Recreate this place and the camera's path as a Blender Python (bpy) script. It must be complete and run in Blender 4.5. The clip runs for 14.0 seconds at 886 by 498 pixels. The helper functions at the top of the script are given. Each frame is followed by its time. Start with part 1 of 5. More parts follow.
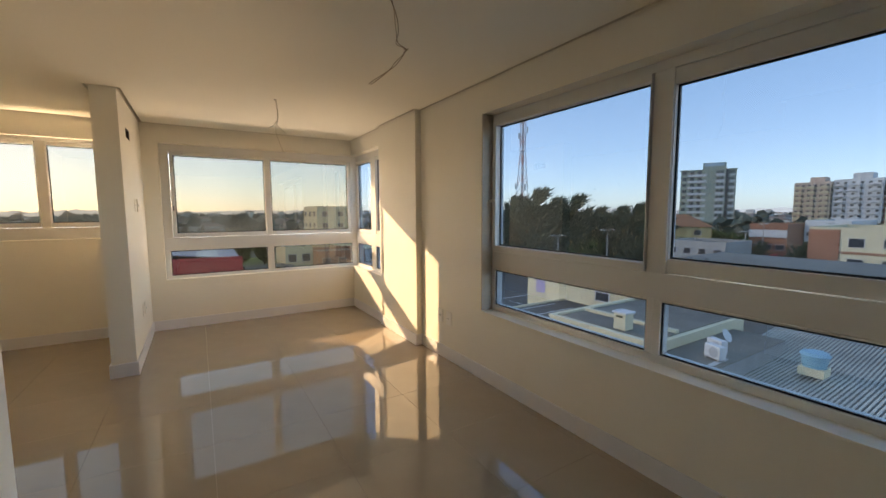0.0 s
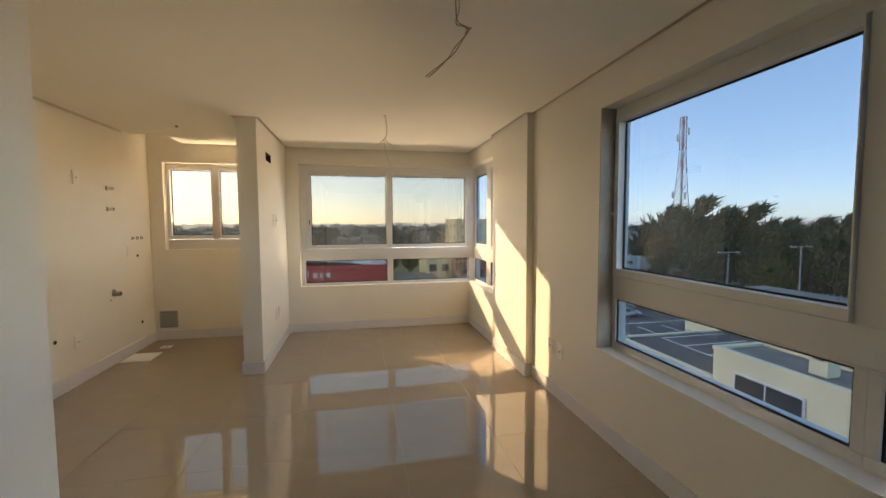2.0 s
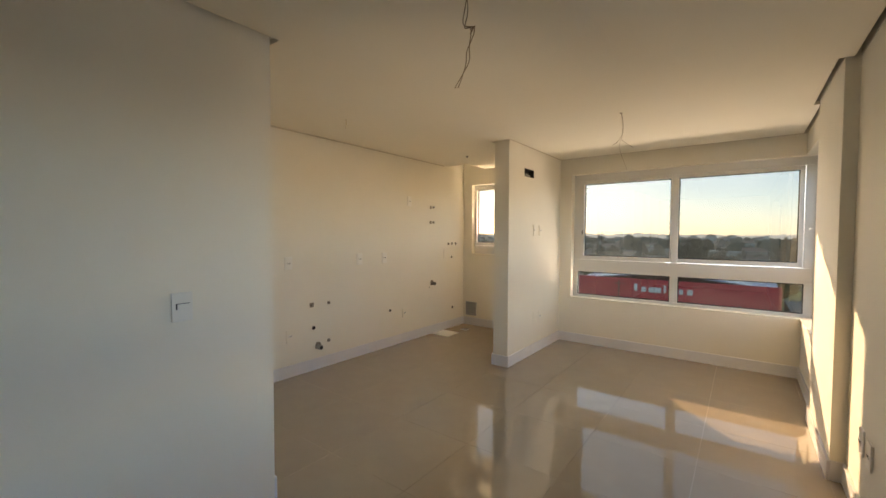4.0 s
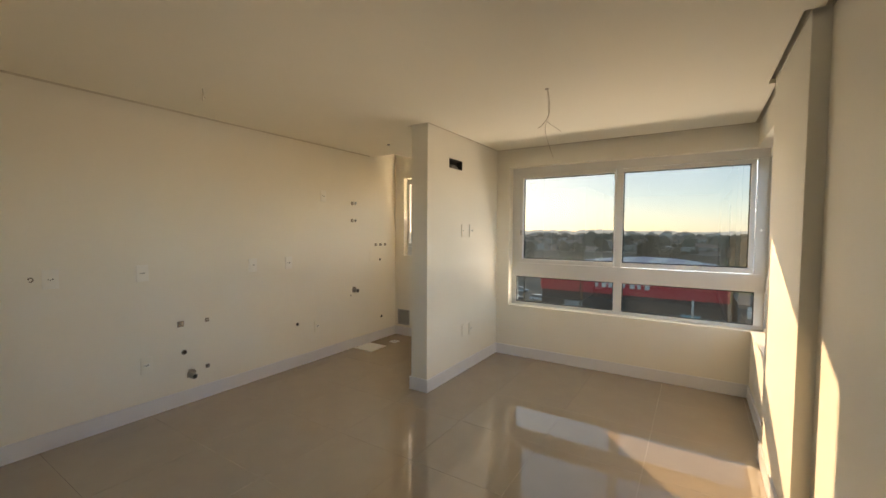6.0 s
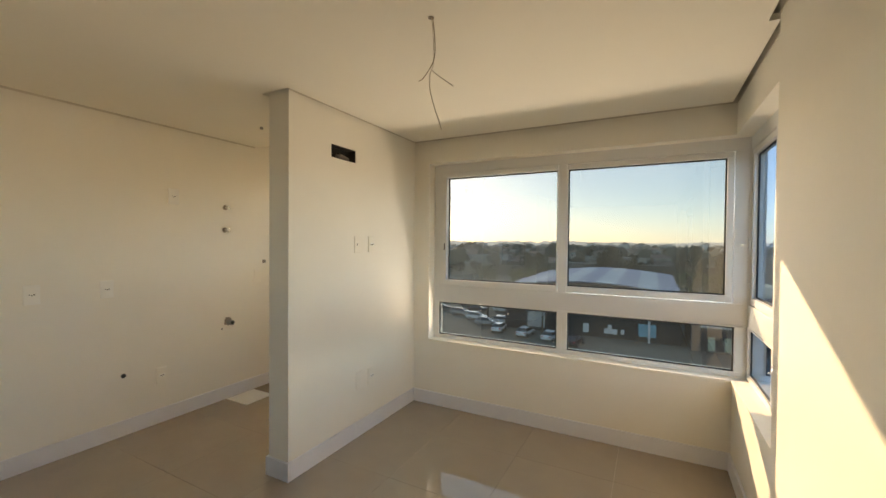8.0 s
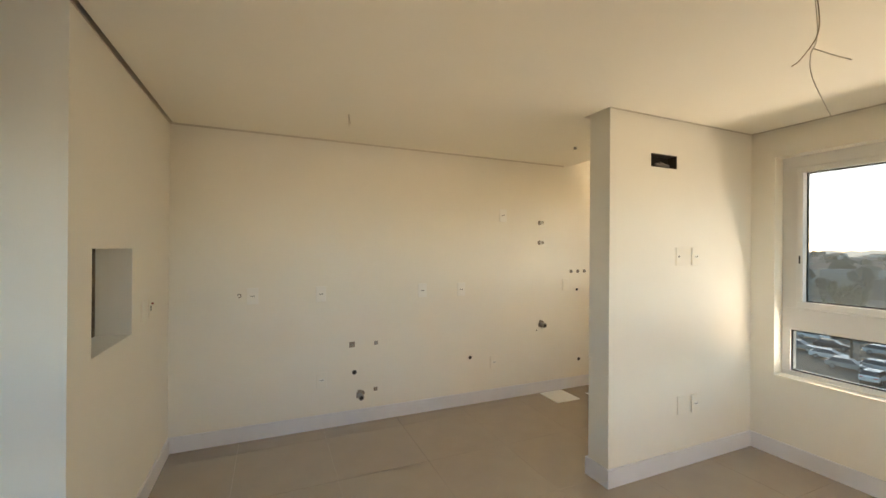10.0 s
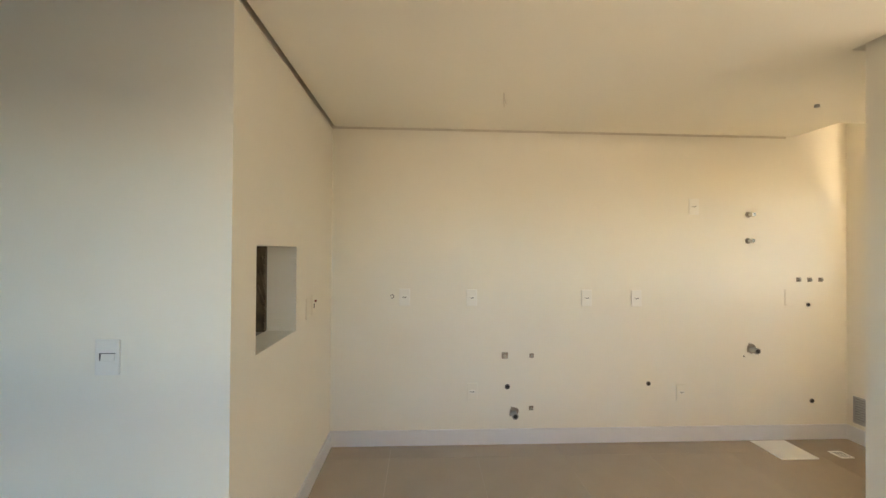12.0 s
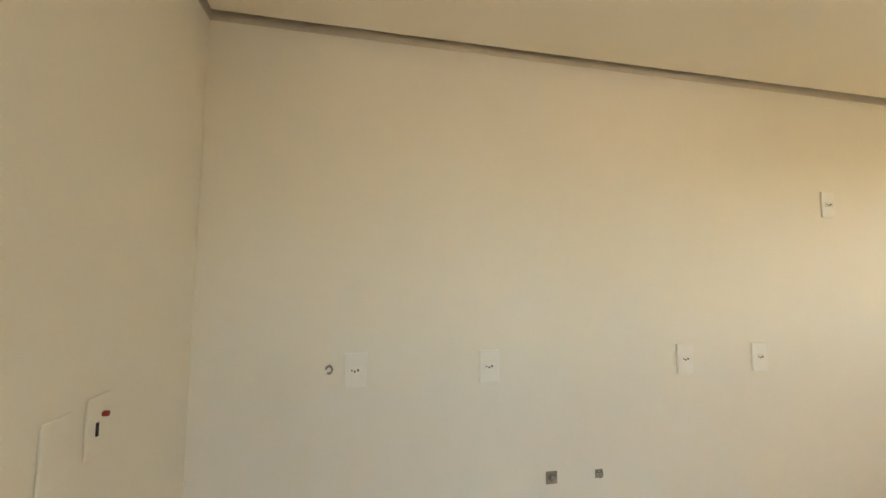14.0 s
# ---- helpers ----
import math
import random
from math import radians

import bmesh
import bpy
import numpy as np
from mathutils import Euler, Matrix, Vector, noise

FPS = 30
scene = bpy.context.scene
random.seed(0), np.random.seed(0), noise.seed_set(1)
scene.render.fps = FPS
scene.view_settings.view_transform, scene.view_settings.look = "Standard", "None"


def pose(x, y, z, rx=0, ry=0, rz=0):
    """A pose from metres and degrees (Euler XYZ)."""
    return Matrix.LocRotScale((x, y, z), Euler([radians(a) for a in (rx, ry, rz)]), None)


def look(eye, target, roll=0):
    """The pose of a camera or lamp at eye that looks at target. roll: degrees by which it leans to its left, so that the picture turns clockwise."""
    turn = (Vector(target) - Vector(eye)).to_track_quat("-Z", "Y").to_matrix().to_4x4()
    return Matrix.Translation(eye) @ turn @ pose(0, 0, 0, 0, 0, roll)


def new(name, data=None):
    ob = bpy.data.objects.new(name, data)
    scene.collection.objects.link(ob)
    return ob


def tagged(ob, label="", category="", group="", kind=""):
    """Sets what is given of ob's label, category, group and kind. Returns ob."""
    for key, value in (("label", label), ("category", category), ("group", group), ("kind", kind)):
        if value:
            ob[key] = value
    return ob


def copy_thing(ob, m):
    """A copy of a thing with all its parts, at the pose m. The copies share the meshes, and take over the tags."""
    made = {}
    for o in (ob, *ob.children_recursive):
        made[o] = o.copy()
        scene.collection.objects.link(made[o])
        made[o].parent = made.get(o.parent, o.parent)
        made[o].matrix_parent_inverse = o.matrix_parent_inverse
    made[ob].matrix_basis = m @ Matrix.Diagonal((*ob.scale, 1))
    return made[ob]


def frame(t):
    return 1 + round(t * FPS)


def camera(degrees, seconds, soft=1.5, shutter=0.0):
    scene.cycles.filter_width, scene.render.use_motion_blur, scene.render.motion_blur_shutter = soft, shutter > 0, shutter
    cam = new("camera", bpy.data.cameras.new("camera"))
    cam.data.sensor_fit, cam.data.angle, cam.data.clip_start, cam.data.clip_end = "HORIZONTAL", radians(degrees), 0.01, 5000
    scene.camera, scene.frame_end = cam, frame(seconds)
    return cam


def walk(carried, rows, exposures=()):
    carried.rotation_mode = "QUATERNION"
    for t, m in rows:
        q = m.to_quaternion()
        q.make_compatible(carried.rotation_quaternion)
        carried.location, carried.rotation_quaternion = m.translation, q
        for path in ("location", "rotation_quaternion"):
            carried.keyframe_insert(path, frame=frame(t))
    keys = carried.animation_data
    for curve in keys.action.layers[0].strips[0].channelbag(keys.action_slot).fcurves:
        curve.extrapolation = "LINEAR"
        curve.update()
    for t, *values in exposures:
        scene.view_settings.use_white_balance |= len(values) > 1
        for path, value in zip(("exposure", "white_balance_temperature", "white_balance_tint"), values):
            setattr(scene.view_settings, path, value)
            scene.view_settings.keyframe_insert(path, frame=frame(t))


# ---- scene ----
# An empty new flat on an upper floor: living room, kitchen wall with capped pipes, laundry nook.
# x: east, y: north, z: up, floor at 0. The partition's free corner is the origin.
cam = camera(96.0, 14.0)
PATH = [
    (0.0, look((0.489, -4.054, 1.341), (1.446, -2.493, 1.167), -0.20)),
    (0.5, look((0.509, -4.023, 1.347), (1.270, -2.356, 1.178), -0.13)),
    (1.0, look((0.520, -4.009, 1.350), (1.135, -2.283, 1.190), -0.15)),
    (1.5, look((0.612, -3.946, 1.363), (1.131, -2.186, 1.225), -0.15)),
    (2.0, look((0.873, -3.844, 1.357), (1.252, -2.047, 1.242), -0.26)),
    (2.5, look((1.221, -3.850, 1.358), (1.195, -2.012, 1.280), -0.19)),
    (3.0, look((1.558, -3.753, 1.348), (1.092, -1.974, 1.281), -0.05)),
    (3.5, look((1.819, -3.705, 1.357), (0.866, -2.133, 1.286), 0.24)),
    (3.7, look((1.872, -3.663, 1.350), (0.765, -2.194, 1.283), 0.24)),
    (5.8, look((1.935, -3.002, 1.400), (0.883, -1.495, 1.319), 0.43)),
    (6.0, look((1.935, -2.795, 1.401), (0.949, -1.243, 1.317), 0.33)),
    (6.5, look((1.916, -2.377, 1.411), (0.985, -0.792, 1.334), 0.35)),
    (7.0, look((1.888, -1.933, 1.418), (1.024, -0.309, 1.356), 0.43)),
    (7.2, look((1.900, -1.813, 1.423), (1.052, -0.181, 1.367), 0.42)),
    (8.2, look((1.880, -1.650, 1.427), (1.020, -0.020, 1.400), 0.45)),
    (9.3, look((1.846, -1.762, 1.424), (0.564, -0.442, 1.427), 0.50)),
    (9.5, look((1.838, -1.796, 1.429), (0.418, -0.627, 1.434), 0.41)),
    (10.0, look((1.823, -1.885, 1.440), (0.133, -1.157, 1.442), 0.39)),
    (10.5, look((1.851, -1.886, 1.444), (0.055, -1.482, 1.443), 0.45)),
    (11.0, look((1.855, -1.829, 1.437), (0.040, -1.521, 1.437), 0.38)),
    (11.5, look((1.801, -1.757, 1.416), (-0.023, -1.522, 1.415), 0.41)),
    (12.0, look((1.438, -1.876, 1.412), (-0.400, -1.785, 1.426), 0.44)),
    (12.5, look((0.932, -1.950, 1.408), (-0.906, -1.910, 1.489), 0.36)),
    (13.0, look((0.491, -2.105, 1.406), (-1.344, -2.091, 1.535), 0.46)),
    (13.5, look((0.131, -2.062, 1.364), (-1.704, -2.019, 1.507), 0.29)),
    (14.0, look((-0.022, -2.002, 1.397), (-1.818, -1.630, 1.543), 0.42)),
]
EXPOSURES = [(0.0, 3.25, 9100, 22), (2.0, 3.25, 9100, 21), (3.5, 3.4, 8900, 20), (7.0, 3.25, 8400, 16), (9.5, 3.45, 8300, 15), (10.2, 3.9, 8200, 15), (11.5, 4.03, 8150, 15), (12.5, 4.2, 8050, 15), (13.5, 4.3, 8050, 14), (14.0, 4.05, 8150, 13)]
walk(cam, PATH, EXPOSURES)

# ---- light ----
SUN_TO = Vector((-0.65, 0.765, 0.35)).normalized()
world = bpy.data.worlds.new("sky")
scene.world = world
world.use_nodes = True
wn = world.node_tree.nodes
sky = wn.new("ShaderNodeTexSky")
sky.sky_type = "NISHITA"
sky.sun_disc = False
sky.sun_elevation = math.asin(SUN_TO.z)
sky.sun_rotation = math.atan2(SUN_TO.x, SUN_TO.y)
sky.air_density, sky.dust_density, sky.ozone_density = 0.75, 0.45, 1.2
wn["Background"].inputs["Strength"].default_value = 0.29
# a thin even haze over the clear sky
haze = wn.new("ShaderNodeMix")
haze.data_type = "RGBA"
haze.inputs["Factor"].default_value = 0.46
for sock in haze.inputs:
    if sock.name == "A" and sock.type == "RGBA":
        world.node_tree.links.new(sky.outputs[0], sock)
    if sock.name == "B" and sock.type == "RGBA":
        sock.default_value = (0.8, 2.2, 3.6, 1)
for sock in haze.outputs:
    if sock.type == "RGBA":
        world.node_tree.links.new(sock, wn["Background"].inputs["Color"])

sun = new("sun", bpy.data.lights.new("sun", "SUN"))
sun.data.energy = 0.68
sun.data.angle = radians(0.6)
sun.data.color = (1.0, 0.81, 0.56)
sun.matrix_world = look(SUN_TO * 60, (0, 0, 0))

# fill lamps added at three window sills, standing in for daylight bounced up outside
for nm, place, aim, length, watts, tone in (("window_light_north", (1.29, 1.612, 0.575), (1.29, 1.112, 1.075), 2.10, 2.1, (1.0, 0.96, 0.88)), ("window_light_laundry", (-0.78, 1.590, 1.085), (-0.78, 1.090, 1.585), 1.00, 3.8, (1.0, 0.88, 0.68)), ("window_light_east", (2.590, -2.70, 0.556), (-1.5, -1.00, 2.15), 0.90, 0.45, (1.0, 0.90, 0.74))):
    lamp = new(nm, bpy.data.lights.new(nm, "AREA"))
    lamp.data.shape, lamp.data.energy, lamp.data.color = "RECTANGLE", watts, tone
    lamp.data.size, lamp.data.size_y = length, 0.05
    lamp.data.spread = radians(55 if nm == "window_light_east" else 170)
    lamp.matrix_world = look(place, aim)

# ---- materials ----


def mat(name, color, rough=0.6, metal=0.0, grain=0.04, scale=8.0, bump=0.0, bump_scale=120.0, spots=0.0, rand=0.0, spec=0.5):
    """A surface with cloudy variation at two scales, optional fine relief and variation from piece to piece."""
    m = bpy.data.materials.new(name)
    m.use_nodes = True
    nt = m.node_tree
    bs = nt.nodes["Principled BSDF"]
    bs.inputs["Roughness"].default_value = rough
    bs.inputs["Metallic"].default_value = metal
    bs.inputs["Specular IOR Level"].default_value = spec
    tc = nt.nodes.new("ShaderNodeTexCoord")
    n1 = nt.nodes.new("ShaderNodeTexNoise")
    n1.inputs["Scale"].default_value = scale
    n1.inputs["Detail"].default_value = 6
    nt.links.new(tc.outputs["Object"], n1.inputs["Vector"])
    n2 = nt.nodes.new("ShaderNodeTexNoise")
    n2.inputs["Scale"].default_value = scale * 0.13
    nt.links.new(tc.outputs["Object"], n2.inputs["Vector"])
    add = nt.nodes.new("ShaderNodeMath")
    add.operation = "ADD"
    nt.links.new(n1.outputs["Fac"], add.inputs[0])
    nt.links.new(n2.outputs["Fac"], add.inputs[1])
    last = add.outputs[0]
    if rand:
        oi = nt.nodes.new("ShaderNodeObjectInfo")
        mul = nt.nodes.new("ShaderNodeMath")
        mul.operation = "MULTIPLY_ADD"
        mul.inputs[1].default_value = rand
        nt.links.new(oi.outputs["Random"], mul.inputs[0])
        nt.links.new(last, mul.inputs[2])
        last = mul.outputs[0]
    mr = nt.nodes.new("ShaderNodeMapRange")
    mr.inputs["From Min"].default_value = 0.6
    mr.inputs["From Max"].default_value = 1.4
    mr.inputs["To Min"].default_value = 1 - grain * 2
    mr.inputs["To Max"].default_value = 1 + grain * 2
    nt.links.new(last, mr.inputs["Value"])
    mix = nt.nodes.new("ShaderNodeVectorMath")
    mix.operation = "SCALE"
    mix.inputs[0].default_value = color[:3]
    nt.links.new(mr.outputs[0], mix.inputs["Scale"])
    nt.links.new(mix.outputs[0], bs.inputs["Base Color"])
    rr = nt.nodes.new("ShaderNodeMapRange")
    rr.inputs["To Min"].default_value = max(0.0, rough - 0.25 * rough)
    rr.inputs["To Max"].default_value = min(1.0, rough + 0.25 * rough)
    nt.links.new(n1.outputs["Fac"], rr.inputs["Value"])
    nt.links.new(rr.outputs[0], bs.inputs["Roughness"])
    if bump:
        n3 = nt.nodes.new("ShaderNodeTexNoise")
        n3.inputs["Scale"].default_value = bump_scale
        n3.inputs["Detail"].default_value = 3
        nt.links.new(tc.outputs["Object"], n3.inputs["Vector"])
        bp = nt.nodes.new("ShaderNodeBump")
        bp.inputs["Strength"].default_value = bump
        bp.inputs["Distance"].default_value = 0.002
        nt.links.new(n3.outputs["Fac"], bp.inputs["Height"])
        nt.links.new(bp.outputs[0], bs.inputs["Normal"])
    return m


def glass_mat(name, tint, film_least=0.001, film_most=0.005):
    m = bpy.data.materials.new(name)
    m.use_nodes = True
    nt = m.node_tree
    nt.nodes.remove(nt.nodes["Principled BSDF"])
    out = nt.nodes["Material Output"]
    tr = nt.nodes.new("ShaderNodeBsdfTransparent")
    tr.inputs["Color"].default_value = (*tint, 1)
    gl = nt.nodes.new("ShaderNodeBsdfGlossy")
    gl.inputs["Roughness"].default_value = 0.005
    fr = nt.nodes.new("ShaderNodeFresnel")
    fr.inputs["IOR"].default_value = 1.65
    mx = nt.nodes.new("ShaderNodeMixShader")
    nt.links.new(fr.outputs[0], mx.inputs["Fac"])
    nt.links.new(tr.outputs[0], mx.inputs[1])
    nt.links.new(gl.outputs[0], mx.inputs[2])
    dust = nt.nodes.new("ShaderNodeBsdfTranslucent")
    dust.inputs["Color"].default_value = (0.92, 0.86, 0.74, 1)
    film = nt.nodes.new("ShaderNodeMixShader")
    tc = nt.nodes.new("ShaderNodeTexCoord")
    nz = nt.nodes.new("ShaderNodeTexNoise")
    nz.inputs["Scale"].default_value = 1.2
    nt.links.new(tc.outputs["Object"], nz.inputs["Vector"])
    mr = nt.nodes.new("ShaderNodeMapRange")
    mr.inputs["From Min"].default_value, mr.inputs["From Max"].default_value = 0.35, 0.70
    mr.inputs["To Min"].default_value, mr.inputs["To Max"].default_value = film_least, film_most
    nt.links.new(nz.outputs["Fac"], mr.inputs["Value"])
    nt.links.new(mr.outputs[0], film.inputs["Fac"])
    nt.links.new(mx.outputs[0], film.inputs[1])
    nt.links.new(dust.outputs[0], film.inputs[2])
    nt.links.new(film.outputs[0], out.inputs["Surface"])
    return m


PAINT = mat("cream_wall_paint", (0.88, 0.836, 0.735), 0.75, grain=0.012, scale=3, bump=0.25, bump_scale=220)
CEIL = mat("ceiling_plaster", (0.88, 0.83, 0.715), 0.85, grain=0.012, scale=2, bump=0.1)
BASE = mat("white_baseboard", (0.78, 0.77, 0.78), 0.35, grain=0.015)
PORC = mat("polished_porcelain", (0.375, 0.298, 0.218), 0.022, grain=0.035, scale=5, rand=0.10, spec=1.0, bump=0.03, bump_scale=4)
PORC.node_tree.nodes["Principled BSDF"].inputs["IOR"].default_value = 1.65
GROUT = mat("grout", (0.48, 0.41, 0.32), 0.8)
ALU = mat("white_coated_aluminium", (0.74, 0.73, 0.70), 0.35, grain=0.01)
GASKET = mat("black_gasket", (0.015, 0.015, 0.016), 0.6)
# tints set dark to dim the bright view outside
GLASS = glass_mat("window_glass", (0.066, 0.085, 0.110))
# dust film strengthened here, standing in for haze over the northern view
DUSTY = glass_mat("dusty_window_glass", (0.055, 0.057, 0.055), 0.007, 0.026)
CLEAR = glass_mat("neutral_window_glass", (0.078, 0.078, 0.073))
PLASTIC = mat("white_plastic", (0.82, 0.80, 0.75), 0.3, grain=0.01)
SOCKETW = mat("socket_plastic", (0.90, 0.875, 0.81), 0.4, grain=0.01)
SOCKETHOLE = mat("socket_contacts", (0.09, 0.075, 0.06), 0.6)
DARK = mat("dark_cavity", (0.03, 0.027, 0.022), 0.9)
CHROME = mat("chrome", (0.62, 0.60, 0.56), 0.18, metal=1.0)
PVC = mat("grey_pvc_pipe", (0.30, 0.28, 0.25), 0.5)
RUBBLE = mat("rough_mortar", (0.30, 0.25, 0.20), 0.95, grain=0.2, scale=30, bump=1.0, bump_scale=60)

# ---- building helpers ----


def box_bm(bm, lo, hi, bevel=0.0):
    """Adds a box from corner lo to corner hi, with edges rounded by bevel."""
    m = Matrix.Translation([(a + b) / 2 for a, b in zip(lo, hi)]) @ Matrix.Diagonal((*[abs(b - a) for a, b in zip(lo, hi)], 1))
    g = bmesh.ops.create_cube(bm, size=1, matrix=m)
    if bevel:
        es = list({e for v in g["verts"] for e in v.link_edges})
        bmesh.ops.bevel(bm, geom=es, offset=bevel, segments=2, affect="EDGES", profile=0.6)
    return bm


def box(lo, hi, bevel=0.0):
    return box_bm(bmesh.new(), lo, hi, bevel)


def mesh_of(name, bm, material):
    me = bpy.data.meshes.new(name)
    bm.normal_update()
    bm.to_mesh(me)
    bm.free()
    me.materials.append(material)
    return me


def part(name, bm, material, parent=None, label=""):
    """Links a bmesh as one mesh object under a thing or a part."""
    ob = new(name, mesh_of(name, bm, material))
    ob.parent = parent
    return tagged(ob, label)


def thing(name, label, category, m=None, group="", kind=""):
    """An empty at a thing's base, that parents its parts."""
    ob = new(name)
    ob.empty_display_size = 0.05
    if m is not None:
        ob.matrix_world = m
    return tagged(ob, label, category, group, kind)


def struct(name, bm, material, label, category):
    return tagged(part(name, bm, material), label, category, kind="structure")


def cyl_bm(bm, r1, r2, depth, m, seg=16):
    bmesh.ops.create_cone(bm, cap_ends=True, segments=seg, radius1=r1, radius2=r2, depth=depth, matrix=m)
    return bm


def prism_bm(bm, outline, z0, z1):
    """Adds an upright prism over a floor outline (counter-clockwise)."""
    lo = [bm.verts.new((x, y, z0)) for x, y in outline]
    hi = [bm.verts.new((x, y, z1)) for x, y in outline]
    bm.faces.new(lo[::-1])
    bm.faces.new(hi)
    n = len(outline)
    for i in range(n):
        j = (i + 1) % n
        bm.faces.new((lo[i], lo[j], hi[j], hi[i]))
    return bm


# ---- the shell ----
H = 2.30            # hung ceiling
TOP = 2.52          # slab above it
KX, BY, SX, NY = -1.494, -2.540, 0.019, 1.400
EX, PX, EX2 = 2.369, 2.306, 2.345
PY0, PY1 = -0.584, 0.300
SOUTH = -5.60
T = 0.17            # outer wall


def wall_with_hole(lo, hi, axis, holes):
    """A wall box with rectangular openings, given along its run as (a0, a1, z0, z1)."""
    bm = bmesh.new()
    a = sorted({lo[axis], hi[axis], *[h[0] for h in holes], *[h[1] for h in holes]})
    z = sorted({lo[2], hi[2], *[h[2] for h in holes], *[h[3] for h in holes]})
    for a0, a1 in zip(a, a[1:]):
        spans = []
        for z0, z1 in zip(z, z[1:]):
            if any(h[0] - 1e-6 <= a0 and a1 <= h[1] + 1e-6 and h[2] - 1e-6 <= z0 and z1 <= h[3] + 1e-6 for h in holes):
                continue
            if spans and abs(spans[-1][1] - z0) < 1e-6:
                spans[-1][1] = z1
            else:
                spans.append([z0, z1])
        for z0, z1 in spans:
            p, q = list(lo), list(hi)
            p[axis], q[axis], p[2], q[2] = a0, a1, z0, z1
            box_bm(bm, p, q)
    return bm


N_WIN = (0.152, 2.515, 0.570, 2.108)
E_WIN = (-4.406, -1.568, 0.550, 2.073)
S_WIN = (0.42, 1.55, 0.570, 2.108)
L_WIN = (-1.345, -0.215, 1.068, 2.085)

struct("wall_north", wall_with_hole((KX - T, NY, 0), (2.515, NY + T, TOP), 0, [N_WIN[:2] + N_WIN[2:], L_WIN]), PAINT, "cream painted plaster wall under and around the windows", "wall")
struct("wall_west", box((KX - T, BY - 0.9, 0), (KX, NY, TOP)), PAINT, "cream painted kitchen wall with capped pipes and sockets", "wall")
struct("wall_east", wall_with_hole((EX, SOUTH, 0), (EX + T, PY0, TOP), 1, [E_WIN]), PAINT, "cream painted wall around a wide window", "wall")
struct("wall_pillar", box((PX, PY0, 0), (EX + T, PY1, TOP), 0.004), PAINT, "cream painted column standing proud of the wall", "column")
struct("wall_east_corner", wall_with_hole((EX2, PY1, 0), (EX2 + T, NY, TOP), 1, [(S_WIN[0], NY, S_WIN[2], S_WIN[3])]), PAINT, "short cream painted wall with a narrow window", "wall")
bm = wall_with_hole((-0.070, 0, 0), (0, NY, TOP), 1, [(0.350, 0.594, 1.983, 2.070)])
box_bm(bm, (-0.165, 0, 0), (-0.070, NY, TOP))
struct("wall_partition", bm, PAINT, "cream painted partition between living room and laundry", "wall")
NICHE = (-0.693, -0.188, 0.994, 1.434)
struct("wall_barbecue", wall_with_hole((KX, BY - 0.151, 0), (SX, BY, TOP), 0, [NICHE]), PAINT, "cream painted wall with an open barbecue niche", "wall")
struct("wall_switch", box((SX - 0.14, -3.50, 0), (SX, BY - 0.151, TOP)), PAINT, "cream painted wall with a light switch", "wall")
struct("wall_switch_end", box((SX - 0.14, SOUTH, 0), (SX, -4.40, TOP)), PAINT, "cream painted wall beyond the corridor opening", "wall")
struct("wall_corridor", box((-1.40, SOUTH, 0), (-1.25, BY - 0.9, TOP)), PAINT, "cream painted corridor wall", "wall")
struct("wall_corridor_side", box((-1.25, -3.56, 0), (SX - 0.14, -3.50, TOP)), PAINT, "cream painted corridor side wall", "wall")
struct("wall_south", box((-1.40, SOUTH - 0.15, 0), (EX + T, SOUTH, TOP)), PAINT, "plain cream painted wall", "wall")
struct("ceiling_slab", box((KX - T, SOUTH - 0.15, TOP), (EX + T, NY + T, TOP + 0.15)), CEIL, "concrete slab over the hung ceiling", "ceiling")

# hung plaster ceiling, kept clear of the walls by a narrow shadow gap
G = 0.030
bm = bmesh.new()
K, GN = 0.068, 0.050
outline = [(KX + K, BY + G), (SX + G, BY + G), (SX + G, SOUTH + G), (EX - G, SOUTH + G), (EX - G, PY0 - G), (PX - G, PY0 - G), (PX - G, PY1 + G), (EX2 - G, PY1 + G), (EX2 - G, NY - GN), (G, NY - GN), (G, -G), (-0.165 - G, -G), (-0.165 - G, NY - GN), (-1.10, NY - GN), (-1.10, 0.905), (KX + K, 0.905)]
prism_bm(bm, outline, H, H + 0.025)
struct("ceiling", bm, CEIL, "flat cream plaster ceiling with a shadow gap along the walls", "ceiling")

# strips on the walls above the ceiling's edge, coloured to deepen the gap's shade
GAP_SHADE = mat("painted_gap_shade", (0.68, 0.62, 0.52), 0.7, grain=0.06)
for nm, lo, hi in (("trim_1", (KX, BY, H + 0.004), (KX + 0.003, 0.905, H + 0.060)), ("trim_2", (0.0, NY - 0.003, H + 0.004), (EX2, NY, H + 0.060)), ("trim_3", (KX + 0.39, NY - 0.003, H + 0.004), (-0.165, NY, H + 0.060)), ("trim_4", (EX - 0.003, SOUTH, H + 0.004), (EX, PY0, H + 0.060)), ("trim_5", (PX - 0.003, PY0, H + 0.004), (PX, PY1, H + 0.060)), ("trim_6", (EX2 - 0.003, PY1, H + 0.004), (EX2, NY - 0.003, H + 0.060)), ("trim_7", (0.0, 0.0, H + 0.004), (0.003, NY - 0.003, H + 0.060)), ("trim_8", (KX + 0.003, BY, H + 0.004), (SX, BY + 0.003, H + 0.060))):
    struct(nm, box(lo, hi), GAP_SHADE, "thin strip painting in the shade of the ceiling gap", "trim")

# baseboards
BH, BT = 0.112, 0.014


